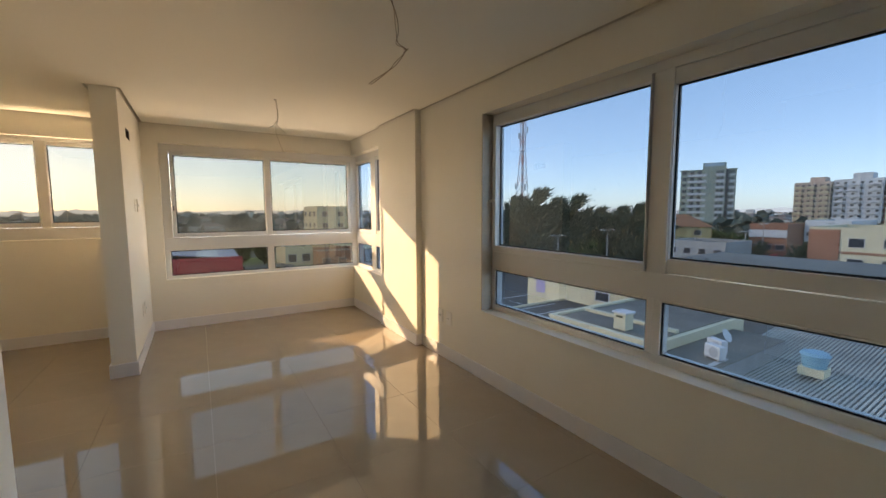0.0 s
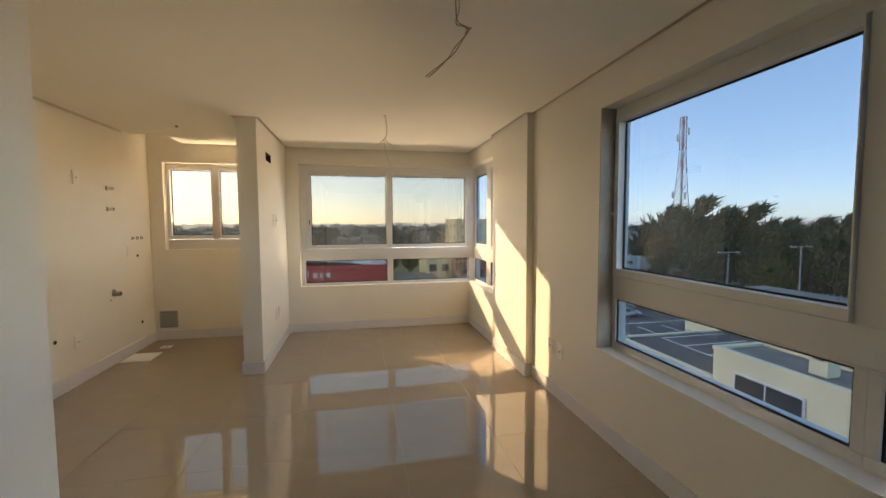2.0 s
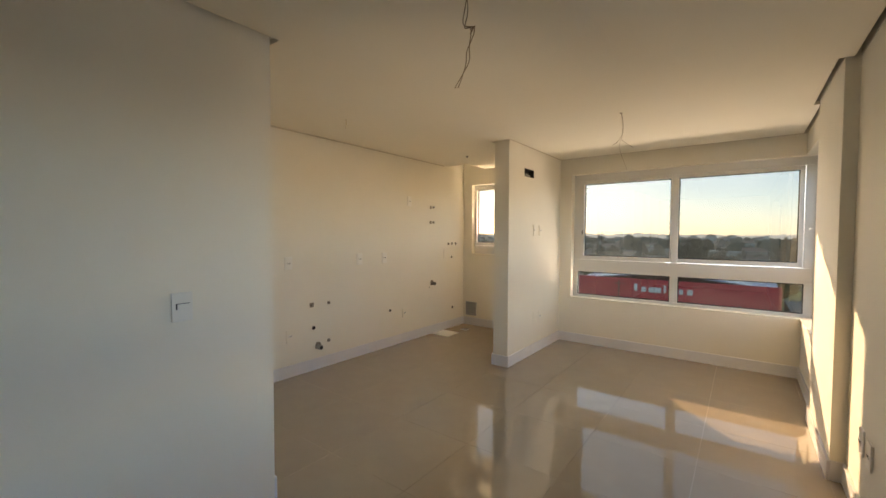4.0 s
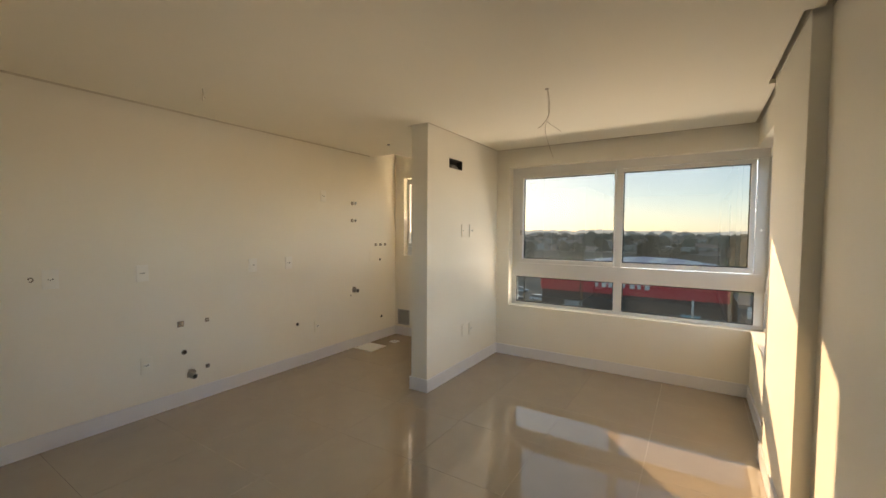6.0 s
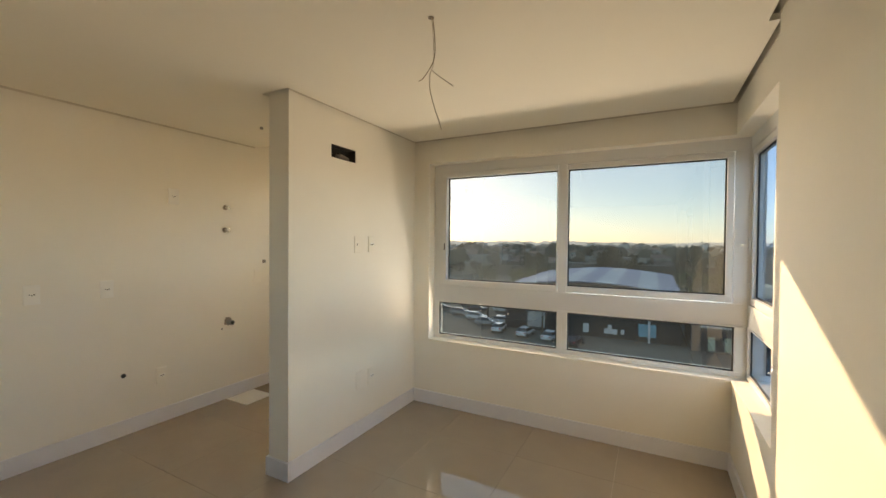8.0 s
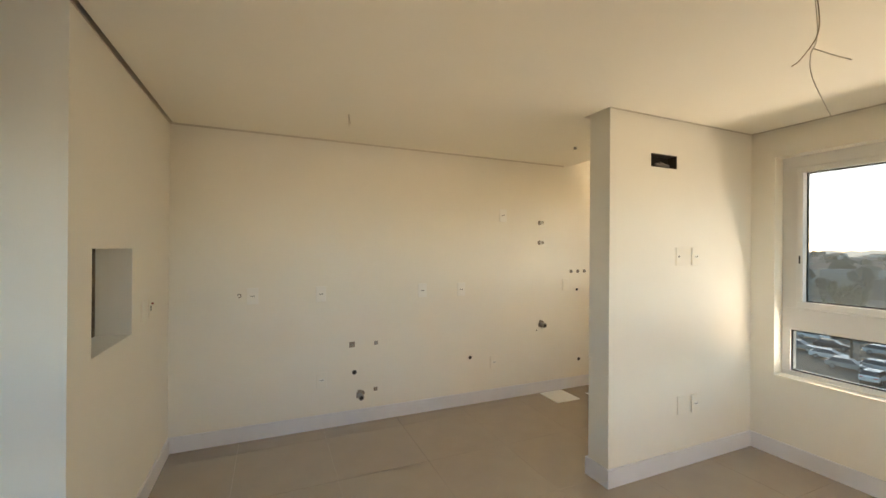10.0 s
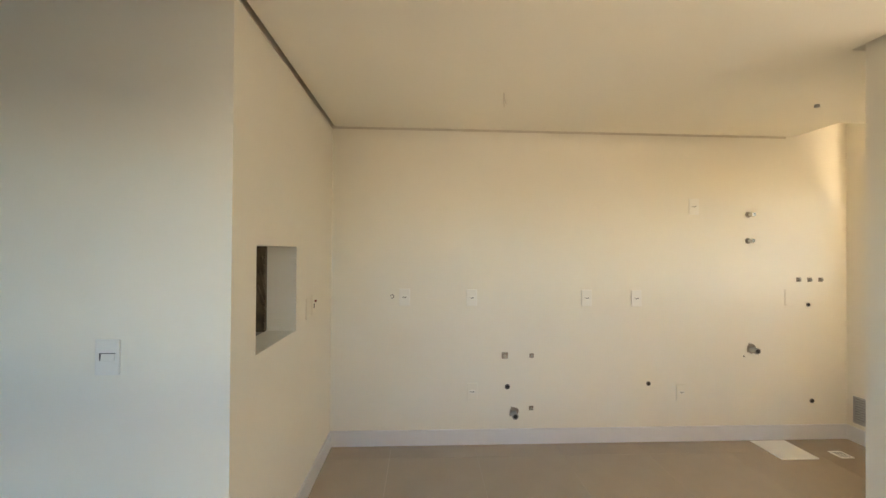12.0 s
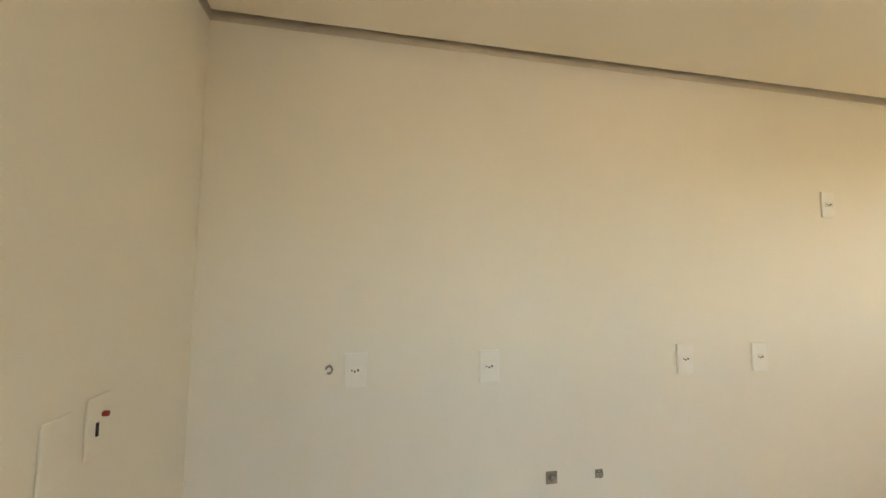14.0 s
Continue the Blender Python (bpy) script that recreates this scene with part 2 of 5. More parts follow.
def skirting(name, a, b, side):
    """A baseboard run from a to b on the floor plan; side is the unit vector into the room."""
    (x0, y0), (x1, y1), (sx, sy) = a, b, side
    lo = (min(x0, x1, x0 + sx * BT, x1 + sx * BT), min(y0, y1, y0 + sy * BT, y1 + sy * BT), 0)
    hi = (max(x0, x1, x0 + sx * BT, x1 + sx * BT), max(y0, y1, y0 + sy * BT, y1 + sy * BT), BH)
    struct(name, box(lo, hi, 0.003), BASE, "white porcelain baseboard", "baseboard")


skirting("baseboard_1", (KX, BY), (KX, NY), (1, 0))
skirting("baseboard_2", (KX + BT, BY), (SX, BY), (0, 1))
skirting("baseboard_4", (KX + BT, NY), (-0.165 - BT, NY), (0, -1))
skirting("baseboard_5", (-0.165, 0), (-0.165, NY), (-1, 0))
skirting("baseboard_6", (-0.165 - BT, 0), (BT, 0), (0, -1))
skirting("baseboard_7", (0, 0), (0, NY), (1, 0))
skirting("baseboard_8", (BT, NY), (EX2, NY), (0, -1))
skirting("baseboard_9", (EX2, PY1), (EX2, NY - BT), (-1, 0))
skirting("baseboard_10", (PX, PY0 - BT), (PX, PY1), (-1, 0))
skirting("baseboard_11", (PX, PY0), (EX, PY0), (0, -1))
skirting("baseboard_12", (EX, SOUTH), (EX, PY0 - BT), (-1, 0))

# ---- windows ----


def bar(name, lo, hi, parent, bevel=0.003):
    return part(name, box(lo, hi, bevel), ALU, parent)


def pane(x0, x1, z0, z1, y, parent, glass):
    """A sheet of glass held by a thin dark gasket, in the window's own axes."""
    bm = bmesh.new()
    bm.faces.new([bm.verts.new(p) for p in ((x0, y, z0), (x1, y, z0), (x1, y, z1), (x0, y, z1))])
    g = part("pane", bm, glass, parent)
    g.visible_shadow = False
    bm = bmesh.new()
    w = 0.009
    for p, q in (((x0, z0), (x1, z0 + w)), ((x0, z1 - w), (x1, z1)), ((x0, z0 + w), (x0 + w, z1 - w)), ((x1 - w, z0 + w), (x1, z1 - w))):
        box_bm(bm, (p[0], y - 0.004, p[1]), (q[0], y + 0.004, q[1]))
    part("gasket", bm, GASKET, parent, "thin black rubber gasket")
    return g


def ring(name, x0, x1, z0, z1, inner, y0, y1, parent, bevel=0.003):
    """A frame of four bars between an outer rectangle and an inner one (x0, x1, z0, z1)."""
    a0, a1, c0, c1 = inner
    bm = bmesh.new()
    box_bm(bm, (x0, y0, z0), (x1, y1, c0), bevel)
    box_bm(bm, (x0, y0, c1), (x1, y1, z1), bevel)
    box_bm(bm, (x0, y0 + 0.0005, c0), (a0, y1, c1), bevel)
    box_bm(bm, (a1, y0 + 0.0005, c0), (x1, y1, c1), bevel)
    return part(name, bm, ALU, parent)


def lever(parent, x, z, y):
    """A small white lever handle on a rosette."""
    bm = box((x - 0.012, y - 0.010, z - 0.030), (x + 0.012, y, z + 0.030), 0.003)
    box_bm(bm, (x - 0.007, y - 0.040, z - 0.007), (x + 0.007, y - 0.010, z + 0.007), 0.002)
    box_bm(bm, (x - 0.008, y - 0.050, z - 0.010), (x + 0.075, y - 0.038, z + 0.008), 0.004)
    return part("handle", bm, PLASTIC, parent, "white lever handle")


def window(name, m, w, z, upper, zu, lower, zl, label, slot=None, levers=(), sash_first=True, glass=None, last=(0.0, 0.0)):
    """An aluminium window: its own x along the wall, y outwards, z up. upper and lower: the lights' glass spans; zu, zl: their heights."""
    win = thing(name, label, "window", m, kind="structure")
    glass = glass or GLASS
    z0, z1 = z
    xs = [u for l in upper for u in l]
    bot = zl[1] if lower else z0
    # outer frame round the upper lights, then the low fixed lights under a wide rail
    s0 = 0.040
    zlo = zu[0] - 0.048
    ring("window_frame", 0, w, bot + 0.010 if lower else z0, z1, (min(xs) - s0, max(xs) + s0, zlo, zu[1] + s0), 0.0, 0.075, win)
    for p, q in zip(upper, upper[1:]):
        bar("mullion", (p[1] + 0.010, -0.002, zlo), (q[0] - 0.006, 0.072, zu[1] + s0), win)
    for i, (p, q) in enumerate(upper):
        k = s0 if i == 0 else 0.010
        r = s0 if i == len(upper) - 1 else 0.010
        zg = (zu[0] + last[0], zu[1] - last[1]) if i == len(upper) - 1 else zu
        sash = ring("sash", p - k + 0.004, q + r - 0.004, zlo + 0.004, zu[1] + s0 - 0.004, (p, q, *zg), -0.018 if i == 0 and sash_first else 0.006, 0.062, win)
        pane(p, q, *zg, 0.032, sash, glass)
        if i == 0 and slot:
            part("latch", box((p - 0.024, -0.0195, slot - 0.028), (p - 0.014, -0.016, slot + 0.028), 0.002), GASKET, sash, "black recessed latch")
    if lower:
        ends = [0.0] + [(p[1] + q[0]) / 2 for p, q in zip(lower, lower[1:])] + [w]
        for (p, q), e0, e1 in zip(lower, ends, ends[1:]):
            low = ring("fixed_light", e0, e1, z0, zl[1] + 0.010, (p, q, *zl), -0.004, 0.072, win)
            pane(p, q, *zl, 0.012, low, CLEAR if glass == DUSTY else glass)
    for x, h in levers:
        lever(win, x, h, 0.0)
    return win


window("window_1", pose(0.152, 1.495, 0), 2.278, (0.570, 2.108), ((0.129, 1.083), (1.160, 2.163)), (1.092, 1.988), ((0.053, 1.088), (1.166, 2.213)), (0.603, 0.892), "white aluminium window with two wide upper lights over two low ones", slot=1.385, glass=DUSTY)
window("window_2", pose(2.437, 1.495, 0, 0, 0, -90), 1.095, (0.570, 2.108), ((0.045, 0.565), (0.740, 1.03)), (1.092, 1.988), ((0.045, 0.575), (0.720, 1.05)), (0.603, 0.892), "narrow white aluminium window beside the corner", levers=((0.02, 1.42),), sash_first=False)
window("window_3", pose(2.474, -1.568, 0, 0, 0, -90), 2.838, (0.550, 2.073), ((0.053, 1.270), (1.386, 2.780)), (1.070, 1.983), ((0.037, 1.290), (1.368, 2.800)), (0.598, 0.876), "wide white aluminium window over the street", levers=((0.006, 1.42),), last=(0.028, 0.038))
window("window_4", pose(-1.352, 1.480, 0), 1.130, (1.068, 2.085), ((0.050, 0.495), (0.582, 1.040)), (1.235, 2.012), (), None, "white aluminium laundry window with two lights", glass=DUSTY)
for nm, lo, hi in (("window_sill_5", (0.10, 1.572, 0.535), (2.60, 1.640, 0.566)), ("window_sill_6", (2.516, 0.40, 0.535), (2.590, 1.571, 0.566)), ("window_sill_7", (2.541, -4.44, 0.515), (2.615, -1.54, 0.546))):
    struct(nm, box(lo, hi, 0.004), ALU, "white outer window sill", "window sill")
post = thing("window_corner_post", "white aluminium post joining two windows at the corner", "window post", pose(2.43, 1.495, 0.57), kind="structure")
part("post", box((0.0, 0.0, 0.0), (0.090, 0.075, 1.538), 0.004), ALU, post)
for nm, lo, hi in (("window_sill_1", (0.150, NY - 0.006, 0.556), (2.34, 1.495, 0.572)), ("window_sill_2", (EX2 - 0.006, 0.42, 0.556), (2.437, NY - 0.01, 0.572)), ("window_sill_4", (-1.35, NY - 0.004, 1.055), (-0.217, 1.48, 1.070))):
    struct(nm, box(lo, hi, 0.003), PAINT, "painted sill inside the window", "window sill")

# jamb lining set darker than the wall paint
GREIGE = mat("greige_lining", (0.48, 0.40, 0.32), 0.45, grain=0.10, scale=9, bump=0.1)
struct("window_sill_3", box((EX - 0.009, -4.400, 0.538), (2.474, -1.572, 0.555), 0.003), PAINT, "painted sill inside the wide window", "window sill")
struct("window_jamb", box((EX - 0.002, -1.572, 0.557), (2.470, -1.562, 2.073), 0.002), GREIGE, "greige lining beside the wide window", "window jamb")

# ---- floor ----
struct("ground", box((-5000, -5000, -14.6), (5000, 5000, -13.6)), mat("town_ground", (0.15, 0.145, 0.12), 0.95, grain=0.3, scale=0.06), "dusty grey and green ground of the town", "ground")
floor = struct("floor", box((KX - T, SOUTH - 0.15, -0.20), (EX + T, NY + T, -0.004)), GROUT, "grout bed under polished beige porcelain tiles", "floor")
P = 0.6026
tile_bm = box((0.0008, 0.0008, -0.0035), (P - 0.0008, P - 0.0008, 0), 0)
tile_me = mesh_of("tile", tile_bm, PORC)
for i in range(-6, 4):
    for j in range(-9, 5):
        x, y = 0.50 + i * P, -0.89 + j * P
        if x + P < KX or x > EX or y + P < SOUTH or y > NY or (x + P < SX - 0.8 and y + P < BY - 0.6):
            continue
        t = new("tile", tile_me)
        t.location = (x, y, 0)
        t.parent = floor

# ---- fixtures on the walls ----
# each one is built in its own axes: x along the wall, y into the room, z up
WEST = lambda y, z: pose(KX, y, z, 0, 0, -90)
PART = lambda y, z: pose(0, y, z, 0, 0, -90)
SWIT = lambda y, z: pose(SX, y, z, 0, 0, -90)
EAST = lambda y, z: pose(EX, y, z, 0, 0, 90)
BARB = lambda x, z: pose(x, BY, z, 0, 0, 0)


def rounded_plate(w, h, d, y0=0.0):
    return box((-w / 2, y0, -h / 2), (w / 2, y0 + d, h / 2), 0.004)


def disc(r, depth, x=0.0, y=0.0, z=0.0, seg=20, r2=None):
    """A short cylinder whose axis points into the room."""
    return cyl_bm(bmesh.new(), r, r if r2 is None else r2, depth, Matrix.Translation((x, y + depth / 2, z)) @ Matrix.Rotation(radians(-90), 4, "X"), seg)


def wall_socket(m, label="white plastic wall socket plate", plastic=SOCKETW):
    ob = thing("wall_socket", label, "socket", m, "wall sockets")
    part("plate", rounded_plate(0.078, 0.122, 0.009), plastic, ob)
    part("insert", rounded_plate(0.044, 0.024, 0.003, 0.0085), SOCKETW, ob)
    bm = bmesh.new()
    for dx, r in ((-0.012, 0.0030), (-0.002, 0.0036), (0.009, 0.0042)):
        cyl_bm(bm, r, r, 0.002, Matrix.Translation((-dx, 0.0118, -0.003 if dx == -0.002 else 0.001)) @ Matrix.Rotation(radians(90), 4, "X"), 10)
    part("contact_holes", bm, SOCKETHOLE, ob, "three dark contact holes")
    return ob


def blank_plate(m, label):
    ob = thing("cover_plate", label, "cover plate", m, "cover plates")
    part("plate", rounded_plate(0.078, 0.122, 0.006), PAINT, ob)
    return ob


def light_switch(m):
    ob = thing("light_switch", "white plastic light switch plate with one rocker", "switch", m)
    part("plate", rounded_plate(0.080, 0.122, 0.009), PLASTIC, ob)
    bm = box((-0.027, 0.0085, -0.013), (0.018, 0.013, 0.013), 0.002)
    bmesh.ops.rotate(bm, verts=bm.verts, cent=(0, 0.009, 0), matrix=Matrix.Rotation(radians(7), 3, "X"))
    part("rocker", bm, PLASTIC, ob)
    bm = box((-0.028, 0.0086, 0.0130), (0.019, 0.0100, 0.0155))
    box_bm(bm, (0.019, 0.0086, -0.010), (0.0245, 0.0100, 0.0155))
    part("rocker_gap", bm, GASKET, ob, "dark gap round the tilted rocker")
    return ob


def pipe_stub(m, length=0.055):
    ob = thing("pipe_stub", "capped chrome water pipe stub standing out of the wall", "pipe stub", m, "capped pipe stubs")
    part("rough_hole", disc(0.023, 0.002, seg=11), RUBBLE, ob, "ragged plaster round the pipe")
    part("nipple", disc(0.012, length * 0.6), CHROME, ob)
    part("cap", cyl_bm(bmesh.new(), 0.016, 0.015, length * 0.5, Matrix.Translation((0, length * 0.75, 0)) @ Matrix.Rotation(radians(-90), 4, "X"), 6), CHROME, ob)
    return ob


def water_point(m, label="square cut-out with a brass water inlet", s=0.021):
    ob = thing("water_inlet", label, "water inlet", m, "water inlets")
    part("rough_cut", box((-s, 0, -s), (s, 0.002, s)), RUBBLE, ob, "rough square cut in the plaster")
    part("fitting", disc(0.013, 0.010, y=0.0021), CHROME, ob)
    part("plug", disc(0.008, 0.006, y=0.0122), PVC, ob)
    return ob


def open_hole(m, r=0.017):
    ob = thing("drain_hole", "round dark drain hole with a grey pipe rim", "drain hole", m, "drain holes")
    part("rim", disc(r, 0.004), PVC, ob)
    part("bore", disc(r * 0.8, 0.003, y=0.0042), DARK, ob)
    return ob


def drain_stub(m, tilt):
    """A ragged hole with a short grey waste pipe."""
    ob = thing("drain_stub", "grey waste pipe stub in a ragged plaster hole", "drain pipe", m, "drain stubs")
    bm = bmesh.new()
    rnd = random.Random(4)
    ring_v = [bm.verts.new(((0.034 + rnd.uniform(-0.007, 0.007)) * math.cos(a), 0.002, (0.040 + rnd.uniform(-0.008, 0.010)) * math.sin(a))) for a in [k * math.tau / 18 for k in range(18)]]
    ring_w = [bm.verts.new((v.co.x * 0.9, 0.0, v.co.z * 0.9)) for v in ring_v]
    bm.faces.new(ring_v)
    for i in range(18):
        bm.faces.new((ring_v[i], ring_w[i], ring_w[(i + 1) % 18], ring_v[(i + 1) % 18]))
    part("rough_hole", bm, RUBBLE, ob, "ragged broken plaster")
    bm = bmesh.new()
    turn = Matrix.Rotation(radians(tilt), 4, "Y") @ Matrix.Translation((0, 0.030, -0.012)) @ Matrix.Rotation(radians(-90), 4, "X")
    cyl_bm(bm, 0.023, 0.023, 0.055, turn, 18)
    part("pipe", bm, PVC, ob)
    bm = bmesh.new()
    turn = Matrix.Rotation(radians(tilt), 4, "Y") @ Matrix.Translation((0, 0.0585, -0.012)) @ Matrix.Rotation(radians(-90), 4, "X")
    cyl_bm(bm, 0.015, 0.015, 0.003, turn, 18)
    part("bore", bm, DARK, ob)
    return ob


for y, z in ((-2.010, 1.080), (-1.517, 1.077), (-0.654, 1.077), (-0.272, 1.074), (0.172, 1.770)):
    wall_socket(WEST(y, z))
for y, z in ((0.078, 0.368), (-1.508, 0.388)):
    wall_socket(WEST(y, z), "cream wall socket plate near the floor", PAINT)
blank_plate(WEST(0.935, 1.083), "cream blank cover plate among the laundry pipes")
for y, z in ((0.606, 1.715), (0.603, 1.515)):
    pipe_stub(WEST(y, z))
for y, z in ((-1.267, 0.650), (-1.066, 0.648), (-1.068, 0.260)):
    water_point(WEST(y, z), s=0.023 if y < -1.2 else 0.016)
for y in (1.008, 1.098, 1.187):
    water_point(WEST(y, 1.220), "small cut-out with a laundry water inlet", 0.017)
gas_out = thing("gas_outlet", "small open ring of a gas outlet in the wall", "gas outlet", WEST(-2.100, 1.085))
bm = bmesh.new()
for k in range(11):
    a = radians(20 + k * 27)
    cyl_bm(bm, 0.0036, 0.0036, 0.008, Matrix.Translation((0.0105 * math.cos(a), 0.004, 0.0125 * math.sin(a))) @ Matrix.Rotation(radians(90), 4, "X"), 8)
part("rim", bm, RUBBLE, gas_out, "broken dark rim")
part("plug", disc(0.008, 0.002), PAINT, gas_out)
for y, z, r in ((-1.247, 0.420, 0.020), (-0.175, 0.434, 0.017), (1.117, 0.290, 0.018), (1.087, 1.028, 0.015), (0.572, 0.634, 0.006)):
    open_hole(WEST(y, z), r)
drain_stub(WEST(-1.198, 0.233), 0)
drain_stub(WEST(0.628, 0.695), 35)

blank_plate(PART(0.621, 1.403), "cream cover plate with a small dark hole")
part("cable_hole", disc(0.006, 0.002, x=0.012, y=0.0062), GASKET, bpy.data.objects["cover_plate.001"], "small dark cable hole")
wall_socket(PART(0.776, 1.403), "cream wall socket plate on the partition", PAINT)
blank_plate(PART(0.643, 0.410), "cream blank cover plate low on the partition")
wall_socket(PART(0.780, 0.405), "cream wall socket plate low on the partition", PAINT)
light_switch(SWIT(-2.945, 1.045))
wall_socket(EAST(-0.947, 0.384))
wall_socket(EAST(-1.093, 0.379))
blank_plate(BARB(-0.900, 1.080), "cream cover plate with scuff marks by the niche")
gas = blank_plate(BARB(-1.020, 1.090), "cream cover plate with a cut wire end by the niche")
part("red_wire_end", disc(0.006, 0.010, x=-0.012, y=0.006, z=0.018), mat("red_plastic", (0.25, 0.02, 0.02), 0.4), gas, "dark red wire end")
part("black_wire_end", box((0.006, 0.0062, -0.022), (0.012, 0.010, 0.006), 0.001), GASKET, gas, "black wire end")

# recessed box for the air conditioning pipes
ac = thing("air_conditioning_box", "dark recessed box for air conditioning pipes in the partition", "air conditioning box", PART(0.472, 2.0265))
part("back", box((-0.121, -0.068, -0.0425), (0.121, -0.064, 0.0425)), DARK, ac)
bm = bmesh.new()
box_bm(bm, (-0.122, -0.066, -0.0435), (0.122, -0.003, -0.040))
box_bm(bm, (-0.122, -0.066, 0.040), (0.122, -0.003, 0.0435))
box_bm(bm, (-0.122, -0.066, -0.040), (-0.118, -0.003, 0.040))
box_bm(bm, (0.118, -0.066, -0.040), (0.122, -0.003, 0.040))
part("casing", bm, mat("black_pvc", (0.05, 0.042, 0.032), 0.5), ac)
bm = bmesh.new()
for dx, dz in ((-0.05, -0.012), (-0.02, -0.020)):
    cyl_bm(bm, 0.011, 0.011, 0.09, Matrix.Translation((dx, -0.045, dz)) @ Matrix.Rotation(radians(80), 4, "Y"), 12)
part("pipes", bm, PVC, ac, "short insulated pipe ends")

# ---- barbecue chamber behind its niche ----
bbq = thing("barbecue_chamber", "rough brown mortar barbecue chamber behind a plastered opening", "barbecue", pose(-0.441, BY - 0.151, 0.994))
SOOT = mat("brown_back_wall", (0.25, 0.17, 0.095), 0.9, grain=0.22, scale=7, bump=0.6, bump_scale=30)
MORTAR = mat("brown_mortar", (0.20, 0.155, 0.105), 0.95, grain=0.25, scale=18, bump=1.0, bump_scale=40)
part("back_wall", box((-0.35, -0.42, -0.17), (0.35, -0.37, 1.0)), SOOT, bbq)
for x, step in ((-0.30, -0.012), (0.25, 0.012)):
    part("side_wall", box((x, -0.085, -0.12), (x + 0.05, -0.001, 1.0)), MORTAR, bbq, "grey mortar edge strip")
    part("side_wall", box((x + step, -0.37, -0.12), (x + step + 0.05, -0.085, 1.0)), SOOT, bbq, "brown inner side")
part("sill_step", box((-0.25, -0.06, -0.12), (0.25, -0.001, -0.006)), mat("grey_plaster", (0.42, 0.38, 0.33), 0.85, grain=0.12, scale=20, bump=0.5), bbq)
part("floor_slab", box((-0.35, -0.37, -0.17), (0.35, -0.001, -0.121)), MORTAR, bbq)
part("hood", box((-0.35, -0.42, 1.0), (0.35, -0.001, 1.05)), MORTAR, bbq)
for k in range(3):
    p, q = Vector((-0.246, -0.010 - k * 0.002, 0.310 - k * 0.086)), Vector((-0.249, -0.028 - k * 0.010, 0.391 - k * 0.0765))
    d = q - p
    part("skewer_tube", cyl_bm(bmesh.new(), 0.0075, 0.0065, d.length, Matrix.Translation((p + q) / 2) @ d.to_track_quat("Z", "Y").to_matrix().to_4x4(), 10), MORTAR, bbq, "slanted skewer tube set in mortar")
    part("skewer_mouth", cyl_bm(bmesh.new(), 0.0068, 0.0068, 0.004, Matrix.Translation(p - d.normalized() * 0.001) @ d.to_track_quat("Z", "Y").to_matrix().to_4x4(), 10), DARK, bbq, "dark mouth of a skewer tube")
bm = bmesh.new()
rnd = random.Random(7)
for k in range(26):
    z = 0.0 + k * 0.0165
    r = rnd.uniform(0.006, 0.016)
    bmesh.ops.create_icosphere(bm, subdivisions=1, radius=r, matrix=Matrix.Translation((-0.247, -0.004 - r * 0.4, z)) @ Matrix.Diagonal((1, 0.8, 1.5, 1)))
part("mortar_edge", bm, MORTAR, bbq, "ragged mortar edge")

# ---- hanging cables ----


def tube(pts, r, seg=6):
    """A thin cable through the points."""
    bm = bmesh.new()
    rings = []
    for i, p in enumerate(pts):
        p = Vector(p)
        d = (Vector(pts[min(i + 1, len(pts) - 1)]) - Vector(pts[max(i - 1, 0)])).normalized()
        u = d.cross(Vector((0.3, 1, 0.2))).normalized()
        v = d.cross(u)
        rings.append([bm.verts.new(p + r * (math.cos(a) * u + math.sin(a) * v)) for a in [k * math.tau / seg for k in range(seg)]])
    for a, b in zip(rings, rings[1:]):
        for k in range(seg):
            bm.faces.new((a[k], a[(k + 1) % seg], b[(k + 1) % seg], b[k]))
    bm.faces.new(rings[0])
    bm.faces.new(rings[-1][::-1])
    return bm


def smooth(pts, n=8):
    """Points on a soft curve through the given ones."""
    ps = [Vector(p) for p in pts]
    ps = [ps[0] * 2 - ps[1], *ps, ps[-1] * 2 - ps[-2]]
    out = []
    for a, b, c, d in zip(ps, ps[1:], ps[2:], ps[3:]):
        for k in range(n):
            t = k / n
            out.append(0.5 * ((2 * b) + (c - a) * t + (2 * a - 5 * b + 4 * c - d) * t * t + (3 * b - a - 3 * c + d) * t ** 3))
    return out + [ps[-2]]


def twisted(pts, r, off, turns, phase):
    """One strand of a twisted pair along the points."""
    ps = smooth(pts)
    n = len(ps) - 1
    return [p + Vector((math.cos(phase + turns * math.tau * i / n), math.sin(phase + turns * math.tau * i / n), 0)) * off for i, p in enumerate(ps)]


CABLE = mat("beige_cable", (0.34, 0.25, 0.15), 0.5)
WIRE = mat("white_cable", (0.55, 0.48, 0.38), 0.5)
c1 = thing("ceiling_cable", "loose twisted beige lamp cable hanging from the ceiling", "cable", pose(1.150, -2.548, H), "ceiling cables")
run = ((0, 0, 0.02), (0.005, 0, -0.08), (0.035, -0.01, -0.17), (0.043, -0.02, -0.25), (0.040, -0.025, -0.305), (0.074, -0.030, -0.325), (0.045, -0.01, -0.37), (0.02, 0.02, -0.40), (-0.045, 0.055, -0.452))
part("strand", tube(twisted(run, 0.003, 0.0055, 2.5, 0.4), 0.0015), CABLE, c1)
part("strand", tube(twisted(run, 0.003, 0.0055, 2.5, 3.5), 0.0015), CABLE, c1)
part("cable_end", tube(smooth(((0.066, -0.030, -0.325), (0.084, -0.034, -0.321), (0.064, -0.03, -0.337))), 0.0015), CABLE, c1)
